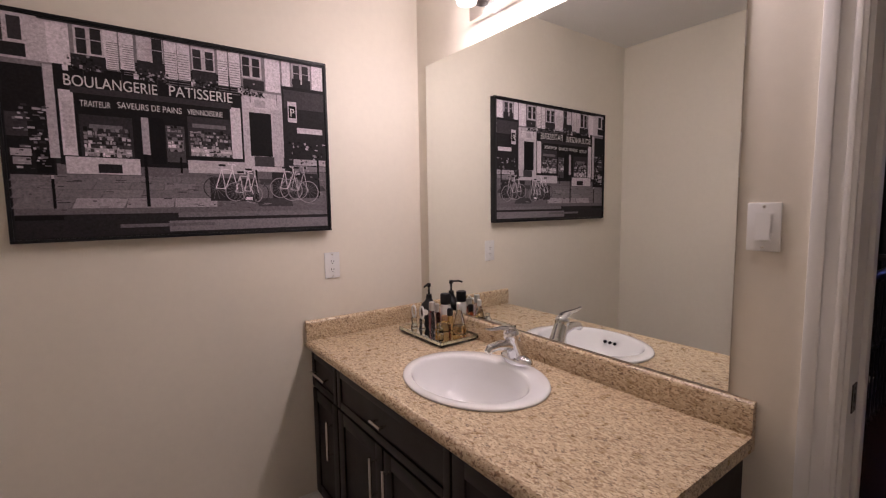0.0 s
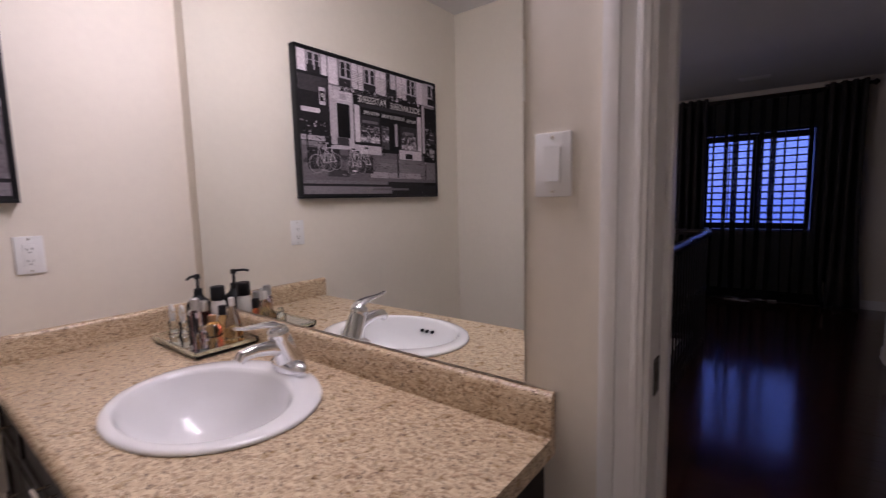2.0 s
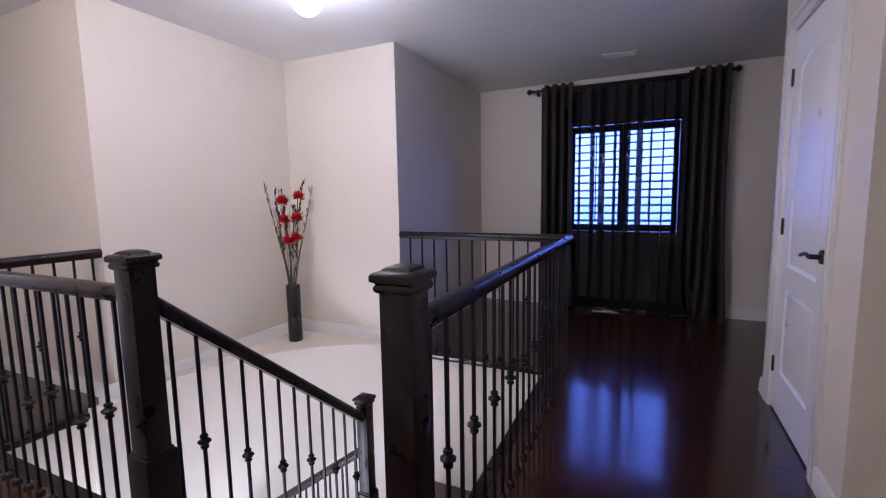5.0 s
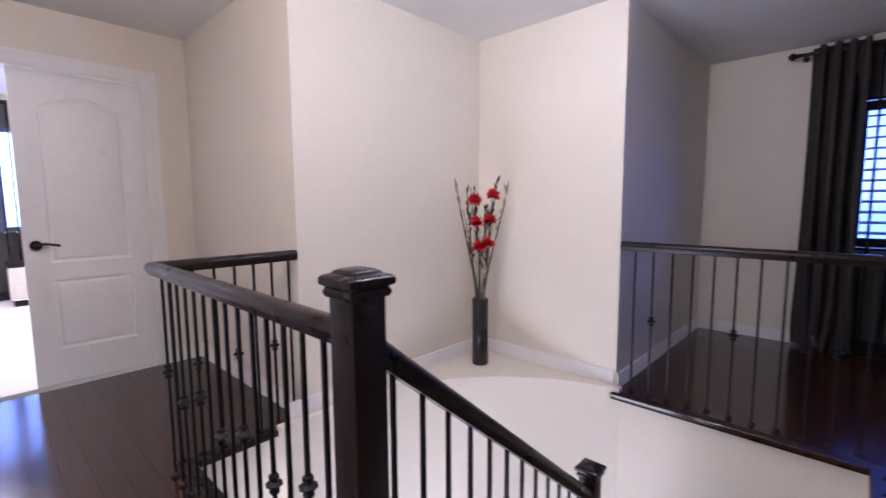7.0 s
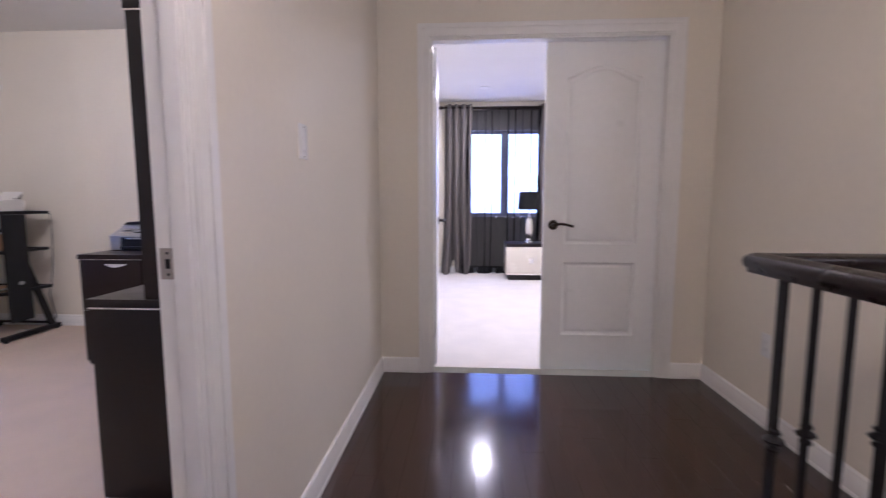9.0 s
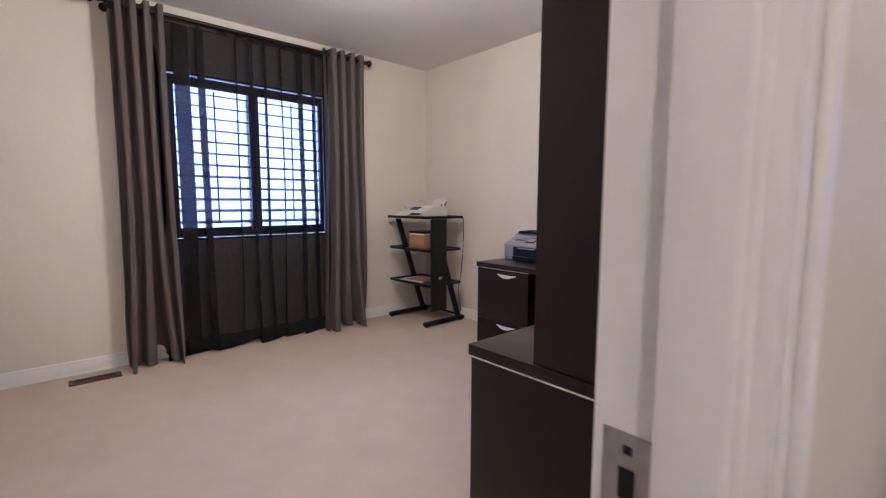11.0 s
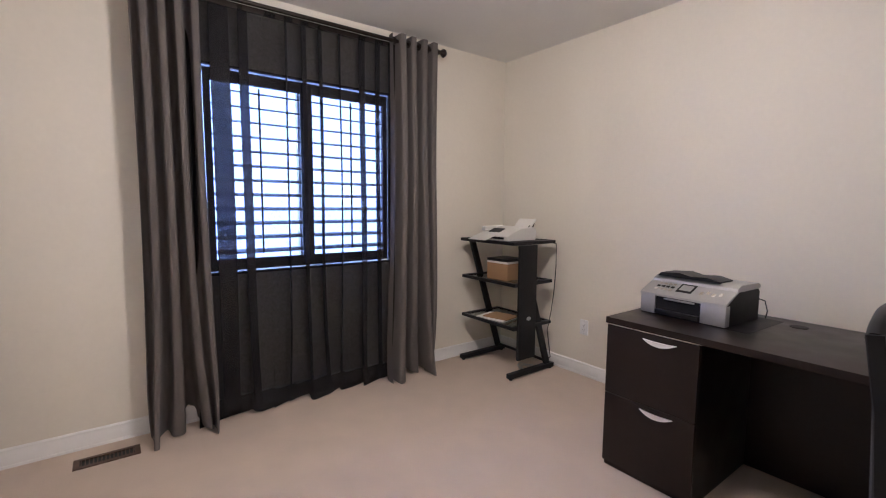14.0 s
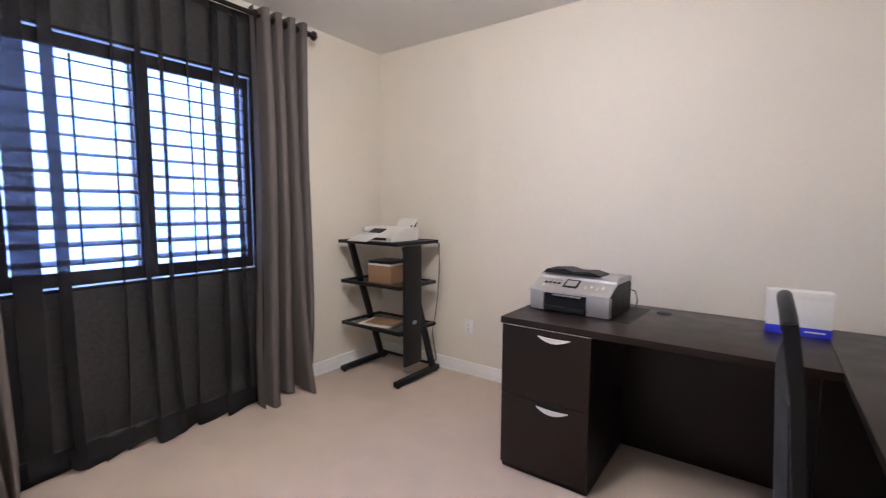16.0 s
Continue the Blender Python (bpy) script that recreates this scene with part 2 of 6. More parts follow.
def tube(bm, pts, r, seg=8):
    return sweep(bm, pts, [(r * math.cos(2 * math.pi * i / seg), r * math.sin(2 * math.pi * i / seg)) for i in range(seg)])


def prism(bm, outline, place, depth):
    """Extrudes a flat outline of (u, v); place(u, v, w) gives the point."""
    a = [bm.verts.new(place(u, v, 0)) for u, v in outline]
    b = [bm.verts.new(place(u, v, depth)) for u, v in outline]
    bm.faces.new(a[::-1])
    bm.faces.new(b)
    for i in range(len(a)):
        j = (i + 1) % len(a)
        bm.faces.new((a[i], a[j], b[j], b[i]))
    return bm


def finish(name, bm, mat, smooth=None):
    bmesh.ops.recalc_face_normals(bm, faces=bm.faces[:])
    me = bpy.data.meshes.new(name)
    bm.to_mesh(me)
    bm.free()
    me.materials.append(mat)
    if smooth is not None:
        me.shade_smooth()
        me.set_sharp_from_angle(angle=radians(smooth))
    return me


def part(name, bm, mat, parent, label="", smooth=35):
    ob = new(name, bm if isinstance(bm, bpy.types.Mesh) else finish(name, bm, mat, smooth))
    ob.parent = parent
    return tagged(ob, label)


def thing(name, loc, label, category, group="", kind="", rz=0.0):
    ob = new(name)
    ob.empty_display_size = 0.05
    ob.matrix_world = pose(*loc, 0, 0, rz)
    return tagged(ob, label, category, group, kind)


def structure(name, bm, mat, label, category, smooth=None):
    return tagged(new(name, finish(name, bm, mat, smooth)), label, category, "", "structure")


BM = bmesh.new


# ---- walls, floors, ceilings ----
def wall(name, across, c0, c1, a0, a1, z0, z1, holes=(), label="cream painted plaster wall"):
    """A wall whose thickness lies along x or y (across), with openings (a, b, low, high) cut through."""
    cuts_a = sorted({a0, a1, *[v for h in holes for v in h[:2]]})
    cuts_z = sorted({z0, z1, *[v for h in holes for v in h[2:]]})

    def solid(i, j):
        if not (0 <= i < len(cuts_a) - 1 and 0 <= j < len(cuts_z) - 1):
            return False
        a, z = (cuts_a[i] + cuts_a[i + 1]) / 2, (cuts_z[j] + cuts_z[j + 1]) / 2
        return not any(p < a < q and lo < z < hi for p, q, lo, hi in holes)
    bm, made = BM(), {}

    def vert(side, i, j):
        if (side, i, j) not in made:
            c = (c0, c1)[side]
            made[side, i, j] = bm.verts.new((c, cuts_a[i], cuts_z[j]) if across == "x" else (cuts_a[i], c, cuts_z[j]))
        return made[side, i, j]
    for i in range(len(cuts_a) - 1):
        for j in range(len(cuts_z) - 1):
            if not solid(i, j):
                continue
            for side in (0, 1):
                bm.faces.new([vert(side, *k) for k in ((i, j), (i + 1, j), (i + 1, j + 1), (i, j + 1))])
            for gone, k, m in (((i - 1, j), (i, j), (i, j + 1)), ((i + 1, j), (i + 1, j), (i + 1, j + 1)), ((i, j - 1), (i, j), (i + 1, j)), ((i, j + 1), (i, j + 1), (i + 1, j + 1))):
                if not solid(*gone):
                    bm.faces.new((vert(0, *k), vert(1, *k), vert(1, *m), vert(0, *m)))
    return structure(name, bm, PAINT, label, "wall")


H_HALL, H_BATH, H_OFF, H_BED = 2.40, 2.48, 2.487, 2.55
DOOR_H = 2.058
BATH_DOOR, OFF_DOOR = (-0.47, 0.296), (2.06, 2.79)
BED_DOOR, CLO_DOOR, OCL_DOOR = (1.785, 3.20), (4.20, 4.94), (-2.03, -1.27)
WIN_OFF, WIN_LOFT, WIN_BED = (3.195, 4.385, 0.86, 2.04), (-0.085, 0.953, 0.824, 1.93), (2.0, 3.09, 0.87, 2.14)
XB, XH, XO = 1.362, 1.475, 1.398
XOFF, YOFF, XLOFT, YBED = -2.167, 5.551, 6.93, 8.68
YNOOK, XNOOK, XWELL, YWELL = 4.65, 3.462, 5.02, 3.09
YB = 1.94

wall("wall_west", "x", XB, XH, -1.8, 2.04, 0, 2.7, [(*BATH_DOOR, 0, DOOR_H)])
wall("wall_west_office", "x", XO, XH, 2.04, 8.8, 0, 2.7, [(*OFF_DOOR, 0, DOOR_H)])
wall("wall_bath_north", "y", YB, 2.04, -0.52, XB, 0, 2.7)
wall("wall_bath_west", "x", -0.52, -0.42, -1.4, YB, 0, 2.7)
wall("wall_bath_south", "y", -1.4, -1.3, -0.42, XB, 0, 2.7)
wall("wall_office_south", "y", 2.04, 2.21, -2.3, 0.60, 0, 2.7, [(*OCL_DOOR, 0, DOOR_H)])
wall("wall_office_west", "x", -2.3, XOFF, 2.21, 5.65, 0, 2.7, [WIN_OFF])
wall("wall_office_north", "y", YOFF, 5.65, XOFF, XO, 0, 2.7)
wall("wall_hall_north", "y", YNOOK, 4.76, XH, 4.7, 0, 2.7, [(*BED_DOOR, 0, DOOR_H)])
wall("wall_bedroom_north", "y", YBED, 8.8, XH, 4.7, 0, 2.7, [WIN_BED])
wall("wall_bedroom_east", "x", 4.6, 4.7, 4.76, YBED, 0, 2.7)
wall("wall_nook_east", "x", XNOOK, 3.58, YWELL, YNOOK, 0, 2.5)
wall("wall_stair_north", "y", YWELL, 3.19, 3.58, 5.12, -2.9, 2.5)
wall("wall_stair_north_low", "y", 3.098, 3.19, 2.87, 3.58, -2.9, -0.037)
wall("wall_stair_east", "x", XWELL, 5.12, 2.075, YWELL, 0, 2.5)
wall("wall_stair_east_low", "x", 4.966, 5.08, 0.74, YWELL, -2.9, -0.037)
# the hole is an added unseen opening that lets the stairwell fill in
wall("wall_stair_west_low", "x", 2.77, 2.87, 0.74, 3.098, -2.9, -0.037, [(1.85, 2.95, -2.5, -0.6)])
wall("wall_stair_south_low", "y", 0.64, 0.74, 2.87, 4.98, -2.9, -0.037)
wall("wall_loft_north", "y", 1.975, 2.075, XWELL, XLOFT, 0, 2.5)
wall("wall_loft_east", "x", XLOFT, 7.06, -1.8, 2.075, 0, 2.5, [WIN_LOFT])
wall("wall_closet_north", "y", -0.60, -0.50, 3.883, 5.13, 0, 2.5, [(*CLO_DOOR, 0, DOOR_H)])
wall("wall_closet_west", "x", 3.883, 3.983, -1.8, -0.60, 0, 2.5)
wall("wall_closet_east", "x", 5.03, 5.13, -1.8, -0.60, 0, 2.5)
wall("wall_hall_south", "y", -1.9, -1.8, XB, 7.06, 0, 2.5)

# the rounded lower wall of the stairwell, whose top is the flower ledge
P1, P2, P3 = Vector((4.2, 2.92)), Vector((4.675, 2.555)), Vector((4.955, 1.98))
_a, _b = P2 - P1, P3 - P1
_d = 2 * (_a.x * _b.y - _a.y * _b.x)
ARC_C = P1 + Vector((_b.y * _a.length_squared - _a.y * _b.length_squared, _a.x * _b.length_squared - _b.x * _a.length_squared)) / _d
ARC_R = (P1 - ARC_C).length
a_lo = math.atan2(1.93 - ARC_C.y, 4.965 - ARC_C.x)
a_hi = math.pi / 2 + 0.25
LEDGE = 0.025
arc = [(ARC_C.x + ARC_R * math.cos(a_lo + (a_hi - a_lo) * i / 48), ARC_C.y + ARC_R * math.sin(a_lo + (a_hi - a_lo) * i / 48)) for i in range(49)]
arc = [p for p in arc if p[1] < YWELL and p[0] < XWELL]
bm = BM()
outline = arc + [(arc[-1][0], YWELL - 0.002), (XWELL - 0.002, YWELL - 0.002), (XWELL - 0.002, arc[0][1])]
prism(bm, outline, lambda u, v, w: Vector((u, v, -2.9 + w)), 2.9 + LEDGE)
structure("wall_stair_curved", bm, PAINT, "curved cream plaster stairwell wall with a flat ledge on top", "wall", 30)


def ceiling(name, x0, y0, x1, y1, z, label="white stippled plaster ceiling"):
    return structure(name, box(BM(), x0, y0, z, x1, y1, z + 0.12), CEIL, label, "ceiling")


ceiling("ceiling_hall", XH, -1.8, XLOFT, YNOOK, H_HALL)
ceiling("ceiling_bath", -0.42, -1.3, XB, YB, H_BATH)
ceiling("ceiling_office", XOFF, 2.04, XO, YOFF, H_OFF)
ceiling("ceiling_bedroom", XH, 4.76, 4.6, YBED, H_BED)

# floors
FLOOR_PARTS = ((XH, -1.8, 2.86, YNOOK), (2.86, -1.8, XLOFT, 0.75), (4.97, 0.75, XLOFT, 1.975), (2.86, 3.105, XNOOK, YNOOK))
bm = BM()
for x0, y0, x1, y1 in FLOOR_PARTS:
    box(bm, x0, y0, -0.036, x1, y1, -0.014)
hall_floor = structure("floor_hall", bm, SUBF, "dark glossy hardwood floor on the upper landing", "floor")
structure("floor_stair_bottom", box(BM(), 2.87, 0.74, -3.0, 4.966, 3.09, -2.9), WOODF, "dark hardwood floor below the stairs", "floor")
structure("floor_bath", box(BM(), -0.42, -1.3, -0.1, XB + 0.05, YB, 0), TILE, "beige tiled bathroom floor", "floor")
structure("floor_threshold", box(BM(), XB + 0.05, BATH_DOOR[0], -0.1, XH, BATH_DOOR[1], 0.004), WOODF, "dark wood door threshold", "floor")
structure("floor_office", box(BM(), XOFF, 2.04, -0.1, XH - 0.0005, YOFF, 0.0), CARPET, "beige cut pile carpet", "carpet")
structure("floor_bedroom", box(BM(), XH, 4.735, -0.1, 4.6, YBED, 0.004), CARPETW, "pale cut pile bedroom carpet", "carpet")
structure("ground", box(BM(), -400, -400, -3.3, 400, 400, -3.1), material("lawn", (0.06, 0.09, 0.035), rough=0.95, vary=0.4), "lawn outside the house", "ground")

# floor nosing round the stairwell
NOSE = [(-0.03, -0.035), (0.028, -0.035), (0.036, -0.025), (0.036, -0.009), (0.028, 0.002), (-0.03, 0.002)]
bm = BM()
sweep(bm, [(2.87, 0.76, 0), (2.87, 3.105, 0), (3.515, 3.105, 0)], NOSE)
structure("trim_nosing_hall", bm, RAILW, "dark rounded floor nosing at the stairwell", "trim", 40)
bm = BM()
sweep(bm, [(4.96, 1.97, 0), (4.96, 0.76, 0), (2.91, 0.76, 0)], NOSE)
structure("trim_nosing_loft", bm, RAILW, "dark rounded floor nosing at the stairwell", "trim", 40)

# baseboards; each run keeps its wall on the left
BASE = [(0, 0), (0.016, 0), (0.016, 0.012), (0.013, 0.015), (0.013, 0.072), (0.009, 0.080), (0.009, 0.088), (0.003, 0.096), (0, 0.096)]


def baseboard(pts, z=0.0):
    return structure("baseboard", sweep(BM(), [(x, y, z) for x, y in pts], BASE), TRIM, "white moulded wooden baseboard", "baseboard", 30)


CW = 0.068
baseboard([(XH, BATH_DOOR[1] + CW), (XH, OFF_DOOR[0] - CW)])
baseboard([(XH, OFF_DOOR[1] + CW), (XH, YNOOK), (BED_DOOR[0] - CW, YNOOK)])
baseboard([(BED_DOOR[1] + CW, YNOOK), (XNOOK, YNOOK), (XNOOK, YWELL + 0.03)])
baseboard([(arc[-1][0] + 0.06, YWELL), (XWELL, YWELL), (XWELL, 1.99)], LEDGE)
baseboard([(5.03, 1.975), (XLOFT, 1.975), (XLOFT, -1.8), (5.13, -1.8), (5.13, -0.50), (CLO_DOOR[1] + CW, -0.50)])
baseboard([(CLO_DOOR[0] - CW, -0.50), (3.883, -0.50), (3.883, -1.8), (XH, -1.8), (XH, BATH_DOOR[0] - CW)])
baseboard([(OCL_DOOR[0] - CW, 2.21), (XOFF, 2.21), (XOFF, YOFF), (XO, YOFF), (XO, OFF_DOOR[1] + CW)])
baseboard([(0.60, 2.04), (0.60, 2.21), (OCL_DOOR[1] + CW, 2.21)])
baseboard([(XH, 4.76), (XH, YBED), (4.6, YBED)], 0.004)
baseboard([(XB, BATH_DOOR[0] - CW), (XB, -1.3), (-0.42, -1.3), (-0.42, YB), (0.80, YB)])


def doorway(name, across, c0, c1, a0, a1, label, sides=(1, 1), stop=None):
    """Jamb lining and moulded casings of an opening through a wall."""
    top = thing(name, ((c0 + c1) / 2, (a0 + a1) / 2, 0) if across == "x" else ((a0 + a1) / 2, (c0 + c1) / 2, 0), label, "door frame", "", "structure")
    o = top.matrix_world.translation

    def put(bm, c, a, z, c2, a2, z2, bevel=0.0):
        if across == "x":
            box(bm, c - o.x, a - o.y, z, c2 - o.x, a2 - o.y, z2, bevel)
        else:
            box(bm, a - o.x, c - o.y, z, a2 - o.x, c2 - o.y, z2, bevel)
    bm = BM()
    put(bm, c0 - 0.002, a0 - 0.004, 0, c1 + 0.002, a0 + 0.014, DOOR_H - 0.014)
    put(bm, c0 - 0.002, a1 - 0.014, 0, c1 + 0.002, a1 + 0.004, DOOR_H - 0.014)
    put(bm, c0 - 0.002, a0 - 0.004, DOOR_H - 0.014, c1 + 0.002, a1 + 0.004, DOOR_H + 0.004)
    cm = (c0 + c1) / 2 if stop is None else stop
    put(bm, cm - 0.018, a0 + 0.014, 0, cm + 0.018, a0 + 0.025, DOOR_H - 0.025, 0.002)
    put(bm, cm - 0.018, a1 - 0.025, 0, cm + 0.018, a1 - 0.014, DOOR_H - 0.025, 0.002)
    put(bm, cm - 0.018, a0 + 0.014, DOOR_H - 0.025, cm + 0.018, a1 - 0.014, DOOR_H - 0.014, 0.002)
    part("jamb", bm, TRIM, top)
    for s, c in ((-1, c0), (1, c1)):
        if not sides[(s + 1) // 2]:
            continue
        for edge_a, out in ((a0, -1), (a1, 1)):
            bm = BM()
            put(bm, c, edge_a - out * 0.006, 0.0, c + s * 0.012, edge_a + out * CW, DOOR_H + CW, 0.003)
            put(bm, c + s * 0.012, edge_a + out * CW * 0.55, 0.0, c + s * 0.019, edge_a + out * (CW - 0.002), DOOR_H + CW - 0.002, 0.003)
            put(bm, c + s * 0.012, edge_a + out * 0.002, 0.0, c + s * 0.015, edge_a + out * 0.014, DOOR_H + 0.012, 0.0015)
            part("casing", bm, TRIM, top)
        bm = BM()
        put(bm, c, a0 + 0.006, DOOR_H - 0.006, c + s * 0.0118, a1 - 0.006, DOOR_H + CW - 0.001, 0.003)
        put(bm, c + s * 0.0118, a0 - CW * 0.55, DOOR_H + CW * 0.55, c + s * 0.0188, a1 + CW * 0.55, DOOR_H + CW - 0.003, 0.003)
        part("casing", bm, TRIM, top)
    return top


frame_bath = doorway("door_frame_1", "x", XB, XH, *BATH_DOOR, "white painted moulded door frame of the bathroom", (1, 1), XH - 0.02)
frame_off = doorway("door_frame_2", "x", XO, XH, *OFF_DOOR, "white painted moulded door frame of the office", (0, 1), XH - 0.02)
frame_bed = doorway("door_frame_3", "y", YNOOK, 4.76, *BED_DOOR, "wide white door frame of the bedroom double door", (1, 1), YNOOK + 0.02)
frame_clo = doorway("door_frame_4", "y", -0.60, -0.50, *CLO_DOOR, "white painted closet door frame", (0, 1))
frame_ocl = doorway("door_frame_5", "y", 2.04, 2.21, *OCL_DOOR, "white painted office closet door frame", (0, 1))


def strike_plate(parent, x, y, z, facing, metal):
    bm = BM()
    o = parent.matrix_world.translation
    box(bm, x - o.x - 0.016, y - o.y, z - 0.032, x - o.x + 0.016, y - o.y + facing * 0.002, z + 0.032)
    plate = part("strike_plate", bm, metal, parent, "metal strike plate with a latch hole")
    for zc, zh, xh in ((z, 0.010, 0.005), (z + 0.022, 0.0025, 0.0025), (z - 0.022, 0.0025, 0.0025)):
        bm = BM()
        box(bm, x - o.x - xh, y - o.y + facing * 0.002, zc - zh, x - o.x + xh, y - o.y + facing * 0.0028, zc + zh)
        part("hole", bm, BLACK, plate)


strike_plate(frame_bath, 1.408, BATH_DOOR[1] - 0.014, 0.942, -1, BRONZE)
strike_plate(frame_off, 1.420, OFF_DOOR[1] - 0.014, 0.955, -1, NICKEL)


def door_leaf(name, loc, rz, w, label, handle_u, hinge_u=None, both=True, frontside=1):
    """Two-panel moulded door, arched upper panel; local x along the width, y through it, its foot at z = 0."""
    top = thing(name, loc, label, "door", "", "structure", rz)
    h, t = DOOR_H - 0.028, 0.035
    st = 0.125
    low = (st, 0.235, w - st, 0.700)
    upp = (st, 0.815, w - st, h - 0.14)
    rise = 0.07
    bm = BM()
    box(bm, 0.0, -t / 2 + 0.013, 0.008, w, t / 2 - 0.013, h)

    def arch(u):
        k = (u - st) / (w - 2 * st)
        return upp[3] - rise + rise * (math.sin(math.pi * k) ** 1.4 if 0 < k < 1 else 0)
    for s in (-1, 1):
        def place(u, v, d, s=s):
            return Vector((u, s * (t / 2 - 0.011 + d), v))
        prism(bm, [(0, 0.008), (st, 0.008), (st, h), (0, h)], place, 0.011)
        prism(bm, [(w - st, 0.008), (w, 0.008), (w, h), (w - st, h)], place, 0.011)
        prism(bm, [(st, 0.008), (w - st, 0.008), (w - st, low[1]), (st, low[1])], place, 0.011)
        prism(bm, [(st, low[3]), (w - st, low[3]), (w - st, upp[1]), (st, upp[1])], place, 0.011)
        us = [st + (w - 2 * st) * i / 16 for i in range(17)]
        prism(bm, [(u, arch(u)) for u in us] + [(w - st, h), (st, h)], place, 0.011)
    part("leaf", bm, DOORP, top)
    for s in (-1, 1):
        for kind in ("low", "upp"):
            bm = BM()

            def ring(inset, d):
                if kind == "low":
                    pts = [(low[0] + inset, low[1] + inset), (low[2] - inset, low[1] + inset), (low[2] - inset, low[3] - inset), (low[0] + inset, low[3] - inset)]
                else:
                    us = [st + inset + (w - 2 * st - 2 * inset) * i / 16 for i in range(17)]
                    pts = [(st + inset, upp[1] + inset), (w - st - inset, upp[1] + inset)] + [(u, arch(st + (u - st - inset) * (w - 2 * st) / (w - 2 * st - 2 * inset)) - inset) for u in us[::-1]]
                return [bm.verts.new((u, s * (t / 2 - 0.011 + d), v)) for u, v in pts]
            rings = [ring(0.0, 0.0108), ring(0.004, 0.0040), ring(0.013, -0.0006), ring(0.020, -0.0006), ring(0.030, 0.0072), ring(0.040, 0.0095)]
            for a, b in zip(rings, rings[1:]):
                for i in range(len(a)):
                    j = (i + 1) % len(a)
                    bm.faces.new((a[i], a[j], b[j], b[i]))
            bm.faces.new(rings[-1])
            part("panel", bm, DOORP, top)
    for s in (-1, 1):
        z = 0.935
        y0 = s * t / 2
        bm = BM()
        cyl(bm, (handle_u, y0, z), (handle_u, y0 + s * 0.009, z), 0.031, 0.029, 24)
        cyl(bm, (handle_u, y0 + s * 0.009, z), (handle_u, y0 + s * 0.05, z), 0.011, 0.011, 14)
        away = 1 if handle_u < w / 2 else -1
        pts = [(handle_u + away * 0.115 * k, y0 + s * 0.048, z + 0.008 * math.sin(k * 4.2)) for k in (0, 0.2, 0.4, 0.6, 0.8, 1.0)]
        tube(bm, pts, 0.008, 10)
        part("door_handle", bm, BRONZE, top, "dark bronze curved lever handle")
    if hinge_u is not None:
        for z in (0.25, 1.02, 1.80):
            bm = BM()
            for s in (frontside,):
                cyl(bm, (hinge_u, s * (t / 2 + 0.004), z - 0.045), (hinge_u, s * (t / 2 + 0.004), z + 0.045), 0.007, 0.007, 10)
                box(bm, hinge_u - 0.012, s * t / 2, z - 0.042, hinge_u + 0.012, s * (t / 2 + 0.002), z + 0.042)
            part("hinge", bm, BRONZE, top, "dark bronze hinge")
    return top


half = (BED_DOOR[1] - BED_DOOR[0] - 0.028) / 2
door_leaf("door_1", (BED_DOOR[1] - 0.015, 4.742, 0.004), 180, half, "closed white moulded leaf of the bedroom double door", half - 0.06, None)
door_leaf("door_2", (BED_DOOR[0] + 0.018, 4.765, 0.004), 93, half, "open white moulded leaf of the bedroom double door", half - 0.06, 0.0, True, 1)
door_leaf("door_3", (CLO_DOOR[0] + 0.016, -0.522, 0.004), 0, CLO_DOOR[1] - CLO_DOOR[0] - 0.032, "closed white two-panel closet door with arched panel", 0.06, CLO_DOOR[1] - CLO_DOOR[0] - 0.034, True, 1)
door_leaf("door_4", (OCL_DOOR[0] + 0.016, 2.188, 0.004), 0, OCL_DOOR[1] - OCL_DOOR[0] - 0.032, "closed white two-panel office closet door", OCL_DOOR[1] - OCL_DOOR[0] - 0.095, 0.0, True, 1)
door_leaf("door_5", (XO - 0.005, 2.085, 0.004), 179, OFF_DOOR[1] - OFF_DOOR[0] - 0.032, "open white two-panel office door against the wall", OFF_DOOR[1] - OFF_DOOR[0] - 0.095, None)


